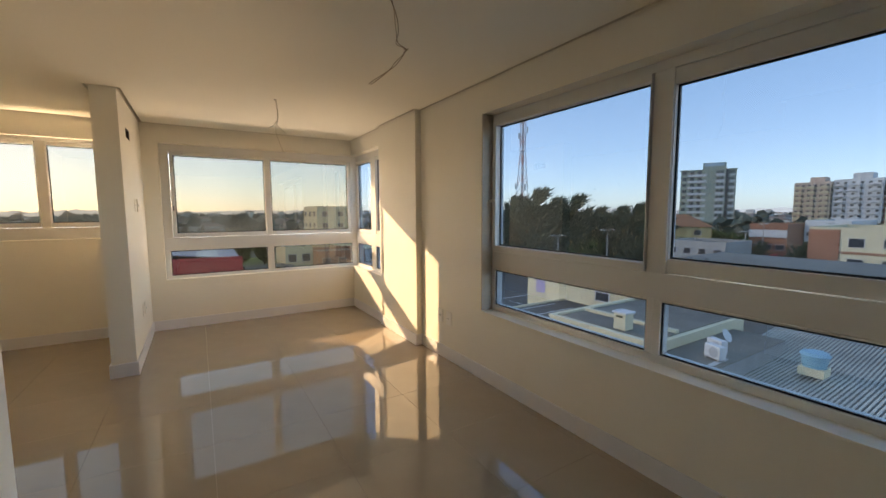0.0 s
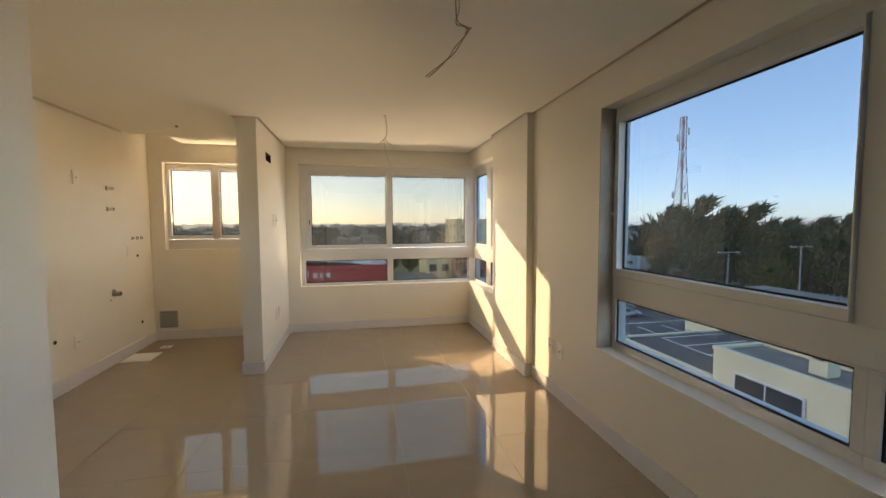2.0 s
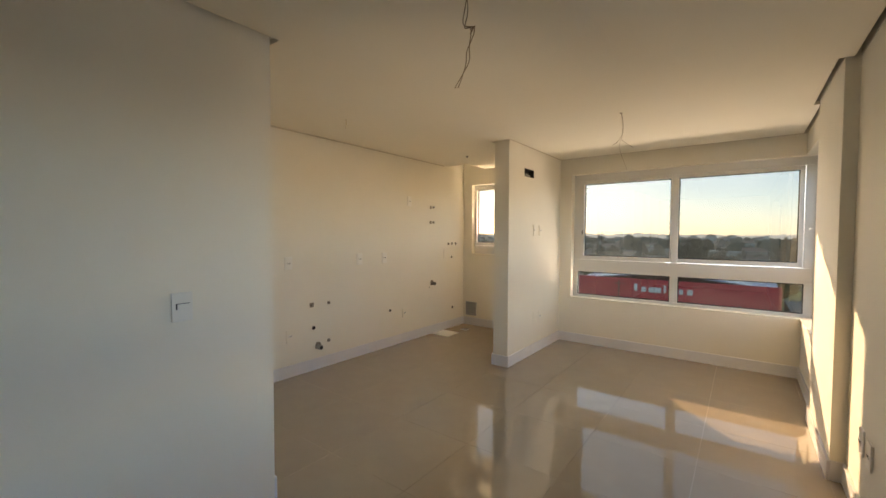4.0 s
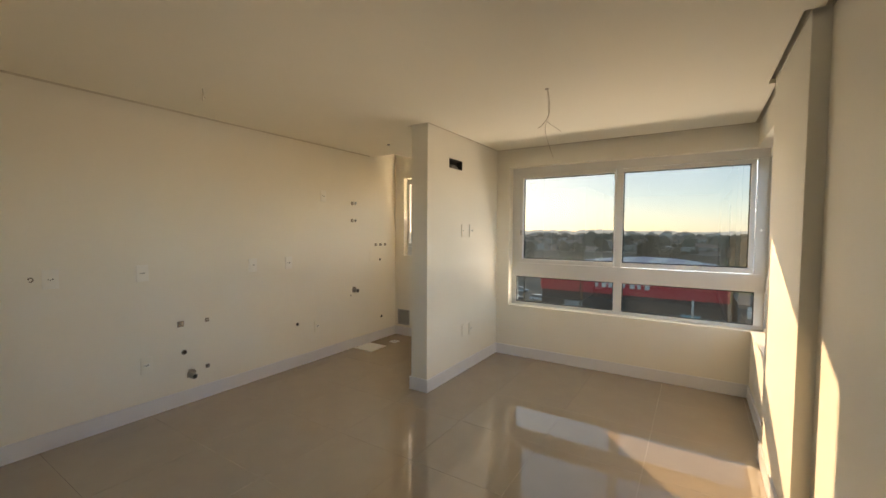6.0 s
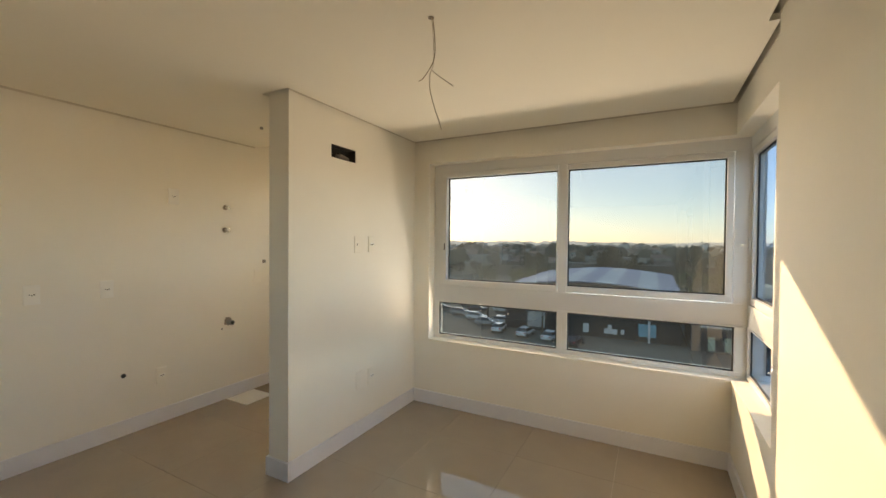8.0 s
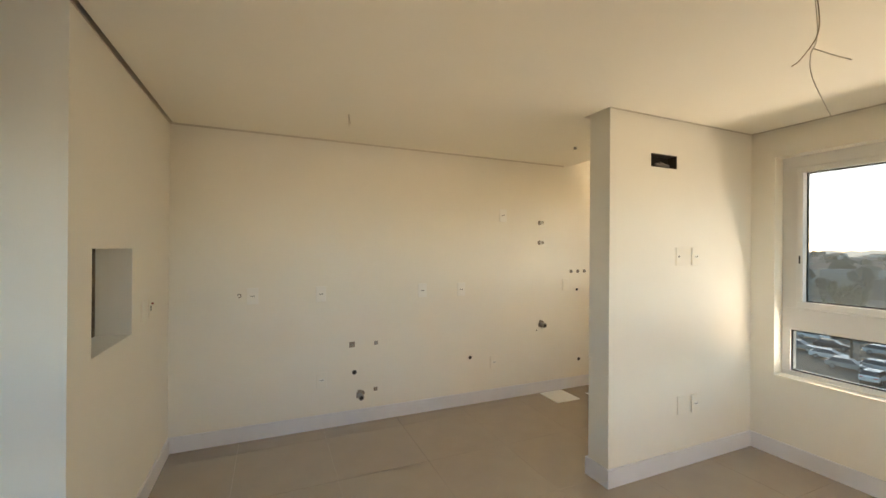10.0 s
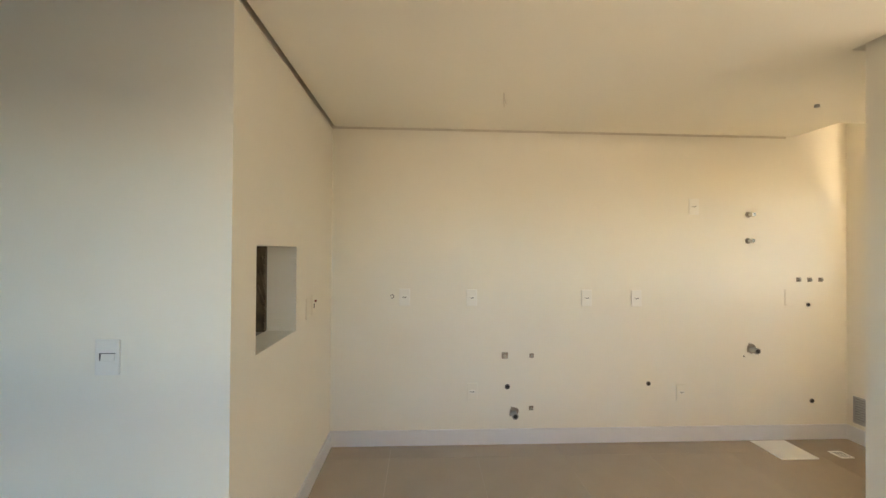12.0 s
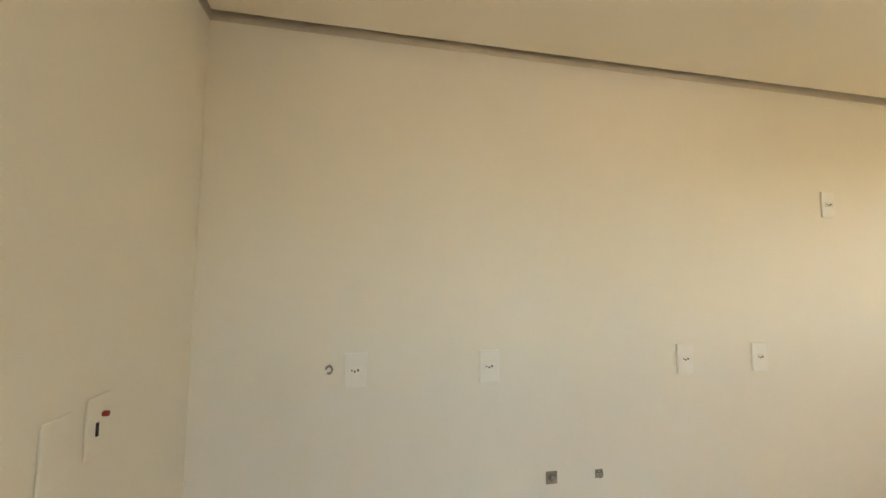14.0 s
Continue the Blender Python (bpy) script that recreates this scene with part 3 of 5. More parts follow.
c2 = thing("ceiling_cable", "loose thin cable with splayed ends hanging from the ceiling", "cable", pose(1.110, -0.285, H), "ceiling cables")
part("strand", tube(smooth(((0, 0, 0.02), (0.012, 0, -0.10), (0.012, 0, -0.18), (-0.004, 0, -0.225), (0.002, 0.0, -0.30), (0.05, 0.0, -0.44))), 0.0015), WIRE, c2)
part("strand", tube(smooth(((0.004, 0, 0.02), (0.018, 0, -0.10), (0.012, 0, -0.17), (-0.03, 0, -0.225), (-0.055, 0.0, -0.238))), 0.0018), CABLE, c2)
part("strand", tube(smooth(((0.004, 0, -0.205), (0.04, 0.02, -0.235), (0.085, 0.03, -0.27))), 0.0018), WIRE, c2)
part("ceiling_hole", cyl_bm(bmesh.new(), 0.012, 0.012, 0.002, Matrix.Translation((0, 0, -0.001)), 16), RUBBLE, c2)
c3 = thing("ceiling_cable", "short cable stub at the kitchen ceiling", "cable", pose(-0.760, -1.435, H), "ceiling cables")
part("strand", tube(smooth(((0, 0, 0.02), (0.003, 0, -0.03), (-0.006, 0.004, -0.075))), 0.0024), WIRE, c3)
part("strand", tube(smooth(((0.004, 0, 0.02), (0.007, 0.003, -0.03), (0.016, 0.010, -0.065))), 0.0024), WIRE, c3)
c4 = thing("ceiling_outlet", "small open cable outlet in the laundry ceiling", "ceiling outlet", pose(-0.800, 0.440, H))
part("rim", cyl_bm(bmesh.new(), 0.014, 0.012, 0.016, Matrix.Translation((0, 0, -0.008)), 16), PVC, c4)

loose = thing("loose_wire", "thin curled wire with a black end hanging in the barbecue", "wire", pose(-0.441, BY - 0.300, 0.994))
curl = ((-0.06, 0.0, 0.50), (-0.048, 0.0, 0.43), (-0.0625, 0.004, 0.387), (-0.085, 0.006, 0.405), (-0.076, 0.002, 0.428), (-0.050, 0.0, 0.434), (-0.027, 0.0, 0.419), (-0.036, 0.0, 0.396), (-0.069, 0.0, 0.377), (-0.128, 0.0, 0.364))
part("strand", tube(smooth(curl), 0.0016), CABLE, loose)
part("end", tube(smooth(((-0.128, 0.0, 0.364), (-0.15, 0.0, 0.364), (-0.173, 0.0, 0.366))), 0.0028), GASKET, loose, "black taped end")

# ---- on the floor and low on the laundry wall ----
lid = thing("floor_cover", "white square plastic inspection cover lying on the floor", "floor cover", pose(-1.330, 0.735, 0.0))
part("lid", box((-0.135, -0.135, 0.0), (0.135, 0.135, 0.007), 0.003), PLASTIC, lid)
drain = thing("floor_drain", "small white square floor drain", "floor drain", pose(-1.250, 1.085, 0.0))
part("frame", box((-0.050, -0.050, 0.0), (0.050, 0.050, 0.003), 0.001), PLASTIC, drain)
for k in range(5):
    part("slot", box((-0.034, -0.030 + k * 0.014, 0.0031), (0.034, -0.025 + k * 0.014, 0.0037)), GASKET, drain)
grille = thing("vent_grille", "grey plastic ventilation grille low on the laundry wall", "vent grille", pose(-1.345, NY, 0.245, 0, 0, 180))
GREYP = mat("grey_plastic", (0.42, 0.42, 0.42), 0.45)
bm = bmesh.new()
for lo, hi in (((-0.095, 0, -0.100), (0.095, 0.010, -0.085)), ((-0.095, 0, 0.085), (0.095, 0.010, 0.100)), ((-0.095, 0, -0.085), (-0.082, 0.010, 0.085)), ((0.082, 0, -0.085), (0.095, 0.010, 0.085))):
    box_bm(bm, lo, hi, 0.002)
part("frame", bm, GREYP, grille)
part("backing", box((-0.082, 0.0005, -0.085), (0.082, 0.0015, 0.085)), DARK, grille)
for k in range(9):
    bm = box((-0.082, -0.001, -0.0075), (0.082, 0.001, 0.0075))
    bmesh.ops.rotate(bm, verts=bm.verts, cent=(0, 0, 0), matrix=Matrix.Rotation(radians(35), 3, "X"))
    bmesh.ops.translate(bm, verts=bm.verts, vec=(0, 0.0072, -0.074 + k * 0.0185))
    part("slat", bm, GREYP, grille)

# ---- outside: the town below and around ----
GZ = -13.6
CONC = mat("grey_concrete", (0.36, 0.35, 0.33), 0.9, grain=0.15, scale=0.8)
ASPH = mat("asphalt", (0.075, 0.072, 0.07), 0.9, grain=0.15, scale=0.5)
YELLOW = mat("yellow_render", (0.72, 0.50, 0.22), 0.85, grain=0.06, scale=0.6)
CREAM = mat("cream_render", (0.78, 0.66, 0.44), 0.9, grain=0.06, scale=0.6)
WHITE = mat("white_render", (0.70, 0.69, 0.67), 0.85, grain=0.06, scale=0.6)
BRICKY = mat("terracotta_render", (0.42, 0.17, 0.10), 0.85, grain=0.08, scale=0.6)
PINK = mat("pale_terracotta_render", (0.66, 0.46, 0.36), 0.85, grain=0.06, scale=0.6)
OLIVE = mat("olive_green_render", (0.36, 0.40, 0.31), 0.85, grain=0.06, scale=0.4)
DARKWIN = mat("dark_window_glass", (0.035, 0.04, 0.05), 0.12, grain=0.1, rand=0.5)
REDSIGN = mat("red_sign_sheet", (0.62, 0.035, 0.05), 0.4, grain=0.03)
ROOFRED = mat("clay_tile_roof", (0.40, 0.14, 0.06), 0.9, grain=0.2, scale=2)
ROOFGREY = mat("weathered_fibre_cement", (0.19, 0.165, 0.135), 0.9, grain=0.25, scale=0.7)
ROOFPALE = mat("pale_metal_sheet", (0.55, 0.56, 0.60), 0.5, grain=0.05, scale=0.5)
ROOFLILAC = mat("lilac_metal_sheet", (0.27, 0.28, 0.40), 0.5, grain=0.05, scale=0.5)
PAINTW = mat("white_road_paint", (0.65, 0.64, 0.60), 0.8)
STEEL = mat("galvanised_steel", (0.45, 0.45, 0.45), 0.5, metal=0.6)
REDSTEEL = mat("red_painted_steel", (0.60, 0.28, 0.24), 0.6)
WHITESTEEL = mat("white_painted_steel", (0.72, 0.70, 0.68), 0.6)
BARK = mat("bark", (0.10, 0.075, 0.05), 0.95, grain=0.2)
LEAF = mat("dark_pine_foliage", (0.065, 0.085, 0.045), 0.8, grain=0.3, scale=0.6, rand=0.3)
LEAF2 = mat("fresh_green_foliage", (0.10, 0.15, 0.03), 0.8, grain=0.3, scale=0.6)
BLUEP = mat("blue_water_tank_plastic", (0.20, 0.45, 0.55), 0.5)
GREENSIGN = mat("green_sign_sheet", (0.03, 0.28, 0.10), 0.4)
TYRE = mat("tyre_rubber", (0.02, 0.02, 0.02), 0.8)


def slabs(name, lo, hi, material, label, category):
    return tagged(part(name, box(lo, hi), material), label, category)


def building(label, x0, x1, y0, y1, z1, material, roof=None, parapet=0.5, faces="SW", floors=2, cols=5, win=(1.3, 1.2), base=GZ, first=1.0, category="building", top=None):
    """A house block: walls, a flat roof behind a parapet, and rows of windows with frame and pane on the faces named (S, W, N, E)."""
    ob = thing("apartment_building" if floors > 4 else "building", label, category, pose(x0, y0, base))
    w, d, h = x1 - x0, y1 - y0, z1 - base
    part("wall", box((0, 0, 0), (w, d, h - 0.3), 0), material, ob)
    bm = bmesh.new()
    t = 0.25
    for lo, hi in (((0, 0, h - 0.3), (w, t, h + parapet)), ((0, d - t, h - 0.3), (w, d, h + parapet)), ((0, t, h - 0.3), (t, d - t, h + parapet)), ((w - t, t, h - 0.3), (w, d - t, h + parapet))):
        box_bm(bm, lo, hi)
    part("parapet", bm, material, ob)
    part("roof", box((t, t, h - 0.3), (w - t, d - t, h - 0.05)), roof or ROOFGREY, ob)
    fh = (h - first) / floors
    ww, wh = win
    fme = mesh_of("window_frame", box((-ww / 2 - 0.08, -0.06, -wh / 2 - 0.08), (ww / 2 + 0.08, 0.0, wh / 2 + 0.08)), WHITE)
    pme = mesh_of("pane", box((-ww / 2, -0.075, -wh / 2), (ww / 2, -0.061, wh / 2)), DARKWIN)
    for f in faces:
        run = w if f in "SN" else d
        for i in range(cols):
            u = run * (i + 0.5) / cols
            for k in range(floors):
                z = first + fh * (k + 0.5)
                m = {"S": pose(u, 0, z), "N": pose(u, d, z, 0, 0, 180), "W": pose(0, u, z, 0, 0, -90), "E": pose(w, u, z, 0, 0, 90)}[f]
                a = new("window", fme)
                a.parent = ob
                a.matrix_basis = m
                b = new("pane", pme)
                b.parent = a
    if top:
        part("roof_house", box((w * 0.3, d * 0.3, h), (w * 0.65, d * 0.7, h + top)), material, ob)
    return ob


# neighbouring low block with a flat roof
tagged(part("ground_slab", box((8.0, 22.6, GZ), (64.0, 74.0, GZ + 0.02)), ASPH), "dark asphalt yard between the shops", "yard", kind="structure")
nb = thing("flat_roof_block", "cream low block with a dark flat roof and white coping", "building", pose(20.0, 7.4, GZ))
part("wall", box((0, 0, 0), (10.5, 6.9, 8.0)), CREAM, nb)
part("roof", box((0.3, 0.3, 8.0), (10.5, 6.6, 8.05)), ROOFGREY, nb)
part("coping", box((-0.05, -0.05, 8.0), (0.30, 6.95, 8.18), 0.02), CREAM, nb, "cream coping lit by the sun")
part("coping", box((0.30, 6.6, 8.0), (10.5, 6.95, 8.18), 0.02), CREAM, nb)
part("roof_kerb", box((3.0, 0.3, 8.05), (3.3, 6.6, 8.25), 0.02), CREAM, nb)
fr = part("window", box((-0.06, 2.2, 5.6), (-0.001, 5.6, 7.2)), WHITE, nb)
part("pane", box((-0.08, 2.3, 5.7), (-0.061, 3.9, 7.1)), DARKWIN, fr)
part("pane", box((-0.08, 4.0, 5.7), (-0.061, 5.5, 7.1)), DARKWIN, fr)
dk = thing("parking_deck", "cream walled block with a dark marked deck on top", "building", pose(20.0, 14.36, GZ))
part("wall", box((0, 0, 0), (10.5, 8.1, 6.3)), CREAM, dk)
part("deck", box((0.25, 0.0, 6.3), (10.5, 7.85, 6.33)), ASPH, dk)
part("coping", box((-0.05, 0.0, 6.3), (0.25, 8.15, 6.45), 0.02), CREAM, dk)
part("coping", box((0.25, 7.85, 6.3), (10.5, 8.15, 6.45), 0.02), CREAM, dk)
for k in range(4):
    part("deck_line", box((3.0, 1.2 + k * 2.0, 6.33), (8.5, 1.36 + k * 2.0, 6.336)), PAINTW, dk, "white painted deck line")
part("deck_line", box((3.0, 0.6, 6.337), (3.16, 7.4, 6.343)), PAINTW, dk)
part("door", box((-0.05, 4.6, 3.0), (-0.001, 6.4, 6.2)), mat("pale_blue_panel", (0.50, 0.54, 0.62), 0.6), dk, "pale blue panel")
for y, w in ((1.8, 1.6), (0.3, 0.5)):
    fr = part("window", box((-0.06, y, 4.8), (-0.001, y + w, 5.4)), WHITE, dk)
    part("pane", box((-0.08, y + 0.08, 4.86), (-0.061, y + w - 0.08, 5.34)), DARKWIN, fr)
ch = thing("roof_chimney", "white rendered chimney box with a cap on the roof", "chimney", pose(21.4, 9.9, GZ + 8.05))
part("shaft", box((-0.38, -0.38, 0), (0.38, 0.38, 0.95), 0.02), CREAM, ch)
part("cap", box((-0.46, -0.46, 0.95), (0.46, 0.46, 1.06), 0.02), WHITE, ch)
part("opening", box((-0.40, -0.22, 0.72), (-0.381, 0.22, 0.84)), DARK, ch)
fw = thing("rear_block", "cream sunlit rear block with one small window and a lilac door", "building", pose(30.6, 13.0, GZ))
part("wall", box((0, 0, 0), (9.0, 14.5, 8.6)), CREAM, fw)
part("roof", box((-0.05, -0.05, 8.6), (9.05, 14.55, 8.8)), ROOFGREY, fw)
wn1 = part("window", box((-0.07, 4.4, 6.9), (-0.001, 5.9, 7.8)), WHITE, fw)
part("pane", box((-0.09, 4.5, 7.0), (-0.071, 5.8, 7.7)), DARKWIN, wn1)
part("door", box((-0.06, 12.0, 6.5), (-0.001, 13.2, 8.4)), mat("lilac_door", (0.42, 0.35, 0.60), 0.5), fw, "lilac door")
for k in range(24):
    part("rib", box((-0.03, 0.3 + k * 0.48, 6.55), (-0.001, 0.36 + k * 0.48, 8.55)), CREAM, fw)
lt = thing("lean_to_roof", "dark felted flat roof against the cream block", "roof", pose(20.0, 4.7, GZ))
part("wall", box((0, 0, 0), (9.0, 2.69, 7.40)), CONC, lt)
part("felt", box((0.02, 0.02, 7.40), (8.98, 2.68, 7.46)), ROOFGREY, lt, "dark roofing felt")
part("patch", box((1.2, 0.3, 7.46), (2.9, 0.55, 7.467)), PAINTW, lt, "pale repair strip")
# corrugated shed roof
BREAK, RIB = 7.1, 0.177
shed = thing("corrugated_roof_shed", "low shed under a weathered grey corrugated roof", "shed", pose(19.9, -16.0, GZ))
part("wall", box((0, 0, 0), (17.0, 23.2, 6.4)), CONC, shed)
SHEET = mat("weathered_corrugated_sheet", (0.54, 0.48, 0.40), 0.8, grain=0.25, scale=0.6)
# valley faces coloured dark for the shade raking sun leaves between ribs
VALLEY_SHADE = mat("shaded_sheet_valley", (0.15, 0.135, 0.12), 0.9, grain=0.3, scale=0.8)
for x0, x1, z0, z1 in ((0.0, BREAK, 6.48, 6.62), (BREAK + 0.02, 16.8, 6.58, 7.42)):
    crest, valley = bmesh.new(), bmesh.new()
    n = int(23.0 / RIB)
    for k in range(n):
        ys = [-0.2 + RIB * (k + u) for u in (0.0, 0.14, 0.42, 0.58, 1.0)]
        hs = (0.0, 0.05, 0.05, 0.0, 0.0)
        lo = [(x0, y, z0 + h) for y, h in zip(ys, hs)]
        hi = [(x1, y, z1 + h) for y, h in zip(ys, hs)]
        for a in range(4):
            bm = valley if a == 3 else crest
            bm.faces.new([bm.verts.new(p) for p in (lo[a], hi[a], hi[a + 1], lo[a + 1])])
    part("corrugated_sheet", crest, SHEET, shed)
    part("sheet_valleys", valley, VALLEY_SHADE, shed, "darkened valleys painting the shade between the ribs")
part("gutter", box((-0.25, -0.2, 6.25), (0.0, 23.2, 6.5), 0.03), CONC, shed, "grey gutter")
tank = thing("water_tank", "light blue plastic water tank on a pale block stand", "water tank", pose(26.0, 2.6, GZ + 6.85))
part("stand", box((-0.5, -0.5, 0), (0.5, 0.5, 0.40), 0.03), CREAM, tank)
part("tank", cyl_bm(bmesh.new(), 0.45, 0.56, 0.62, Matrix.Translation((0, 0, 0.71)), 28), BLUEP, tank)
part("lid", cyl_bm(bmesh.new(), 0.60, 0.50, 0.12, Matrix.Translation((0, 0, 1.08)), 28), BLUEP, tank)
for dx, dy in ((22.3, 5.4), (23.4, 5.8), (32.5, -1.5)):
    acu = thing("air_conditioner_unit", "white outdoor air conditioner unit on the roof", "air conditioner", pose(dx, dy, GZ + (7.46 if dx < 24 else 7.2), 0, 0, 70), "outdoor air conditioners")
    part("casing", box((-0.45, -0.2, 0.1), (0.45, 0.2, 0.75), 0.03), WHITE, acu)
    part("fan_grille", cyl_bm(bmesh.new(), 0.26, 0.26, 0.02, Matrix.Translation((-0.1, 0.211, 0.42)) @ Matrix.Rotation(radians(90), 4, "X"), 20), GREYP, acu)
    for fx in (-0.35, 0.35):
        part("foot", box((fx - 0.05, -0.2, 0), (fx + 0.05, 0.2, 0.1)), CONC, acu)
dish = thing("satellite_dish", "pale satellite dish on the roof edge", "satellite dish", pose(24.1, 5.7, GZ + 7.46))
part("mast", cyl_bm(bmesh.new(), 0.03, 0.03, 0.7, Matrix.Translation((0, 0, 0.35)), 8), STEEL, dish)
part("reflector", cyl_bm(bmesh.new(), 0.10, 0.36, 0.10, Matrix.Translation((0, 0, 0.85)) @ Matrix.Rotation(radians(60), 4, "X"), 24), WHITE, dish)

# long dark roof with a white coping, street side blocks
lr = thing("long_roof_hall", "long hall under a dark flat roof with white coping", "hall", pose(50.0, -20.0, GZ))
part("wall", box((0, 0, 0), (20.0, 46.0, 8.3)), CONC, lr)
part("roof", box((0.4, 0.4, 8.3), (20.0, 46.0, 8.42)), ROOFGREY, lr)
part("coping", box((-0.1, -0.1, 8.2), (0.5, 46.0, 8.75), 0.03), WHITE, lr)
for k in range(5):
    part("coping_block", box((-0.2, 4 + k * 9.0, 8.2), (0.7, 4.8 + k * 9.0, 9.05), 0.03), WHITE, lr)
    part("coping_gap", box((-0.22, 8 + k * 9.0, 8.35), (-0.101, 10.2 + k * 9.0, 8.6)), DARK, lr)
building("orange and cream three-storey apartment house", 92, 112, 6, 22, -2.4, CREAM, faces="WS", floors=3, cols=4, win=(1.8, 1.4), parapet=0.8)
part("corner_panel", box((-0.14, 12.0, 0.0), (0.0, 16.0, 11.6)), BRICKY, bpy.data.objects["building"], "orange corner panel")
part("floor_band", box((-0.10, -0.10, 7.6), (20.1, 12.0, 8.0)), BRICKY, bpy.data.objects["building"])
building("grey low shop block in the street", 77, 87, 28.5, 38.5, -4.7, CONC, faces="W", floors=3, cols=4, win=(1.2, 1.0))
rs = building("red brick shop house with a white sign band", 117, 127, 33.0, 40.5, -2.4, BRICKY, faces="W", floors=3, cols=3, win=(1.6, 1.2))
part("sign_band", box((-0.3, 0.0, 8.4), (-0.001, 7.5, 10.2)), WHITE, rs, "white sign band")
part("awning", box((-1.6, -0.2, 4.2), (-0.001, 7.7, 4.5)), REDSIGN, rs, "red awning")
building("long white hall with a plain upper wall", 126, 146, 24.5, 32.6, -1.7, WHITE, faces="W", floors=2, cols=4, win=(1.2, 0.9), roof=ROOFPALE)
building("cream flat-roofed house between the halls", 150, 164, 12, 24, 1.2, CREAM, faces="W", floors=3, cols=4, win=(1.5, 1.2), roof=ROOFPALE)
building("low terracotta shop with pale shutters", 104, 113, 41, 50, -6.6, BRICKY, faces="W", floors=2, cols=3, win=(1.8, 1.6))



def gabled_house(label, x, y, w, d, h, material, roofmat, turn=0.0):
    ob = thing("house", label, "house", pose(x, y, GZ, 0, 0, turn))
    part("wall", box((-w / 2, -d / 2, 0), (w / 2, d / 2, h)), material, ob)
    bm = bmesh.new()
    a = [bm.verts.new(p) for p in ((-w / 2 - 0.5, -d / 2 - 0.5, h - 0.1), (w / 2 + 0.5, -d / 2 - 0.5, h - 0.1), (w / 2 + 0.5, d / 2 + 0.5, h - 0.1), (-w / 2 - 0.5, d / 2 + 0.5, h - 0.1))]
    r = [bm.verts.new((-w * 0.22, 0, h + d * 0.22)), bm.verts.new((w * 0.22, 0, h + d * 0.22))]
    for f in ((a[0], a[1], r[1], r[0]), (a[2], a[3], r[0], r[1]), (a[1], a[2], r[1]), (a[3], a[0], r[0]), (a[3], a[2], a[1], a[0])):
        bm.faces.new(f)
    part("roof", bm, roofmat, ob)
    for i in range(3):
        u = -w / 2 + w * (i + 0.5) / 3
        wo = part("window", box((u - 0.8, -d / 2 - 0.06, h - 2.2), (u + 0.8, -d / 2 - 0.001, h - 0.9)), WHITE, ob)
        part("pane", box((u - 0.7, -d / 2 - 0.08, h - 2.1), (u + 0.7, -d / 2 - 0.061, h - 1.0)), DARKWIN, wo)
    return ob


gabled_house("yellow house under an orange clay tile roof", 108, 55, 17, 13, 11.0, YELLOW, ROOFRED, -60)
gabled_house("white house under a clay tile roof", 135, 75, 14, 10, 7.0, WHITE, ROOFRED, -40)

# tower blocks
gt = thing("apartment_building", "olive green eleven-storey tower block with white balcony bands", "tower block", pose(226.9, 89.5, GZ, 0, 0, 25.8))
FH = 3.1
part("wall", box((0, 0, 0), (22, 23.5, 35.0)), OLIVE, gt)
part("core", box((-1.0, 4.4, 0), (14, 14.0, 38.6)), OLIVE, gt, "taller olive stair core")
part("roof_glazing", box((-1.06, 5.0, 36.9), (-1.001, 13.4, 38.3)), mat("pale_roof_glazing", (0.42, 0.58, 0.66), 0.2), gt, "pale glazed band at the top")
part("dark_strip", box((-0.08, 3.0, 0), (-0.001, 4.3, 35.0)), DARKWIN, gt, "dark glazed stair strip")
part("roof_edge", box((-0.3, -0.3, 35.0), (22.3, 4.39, 35.5)), OLIVE, gt)
part("roof_edge", box((-0.3, 14.01, 35.0), (22.3, 23.8, 35.5)), OLIVE, gt)
bands = [("balcony", mesh_of("balcony", box((-1.2, 0, 0), (0, 8.2, 1.15)), WHITE), 0.0, 12.2), ("balcony", mesh_of("balcony", box((-0.5, 0, 0), (0, 3.6, 1.25)), WHITE), -1.0, 4.8), ("floor_band", mesh_of("floor_band", box((-0.3, 0, 0), (0, 2.4, 0.9)), WHITE), -0.001, 0.3)]
glaze = [(mesh_of("pane", box((-0.06, 0, 0), (0, 1.7, 1.5)), DARKWIN), 0.0, (14.4, 17.6, 21.0)), (mesh_of("pane", box((-0.06, 0, 0), (0, 1.2, 1.4)), DARKWIN), -1.0, (5.3, 7.0)), (mesh_of("pane", box((-0.06, 0, 0), (0, 0.9, 1.2)), DARKWIN), 0.0, (0.9, 2.0))]
for k in range(11):
    z = 0.9 + k * FH
    for nm, me, x, y in bands:
        b = new(nm, me)
        b.parent, b.location = gt, (x, y, z)
    for me, x, ys in glaze:
        for y in ys:
            b = new("pane", me)
            b.parent, b.location = gt, (x, y, z + 1.3)


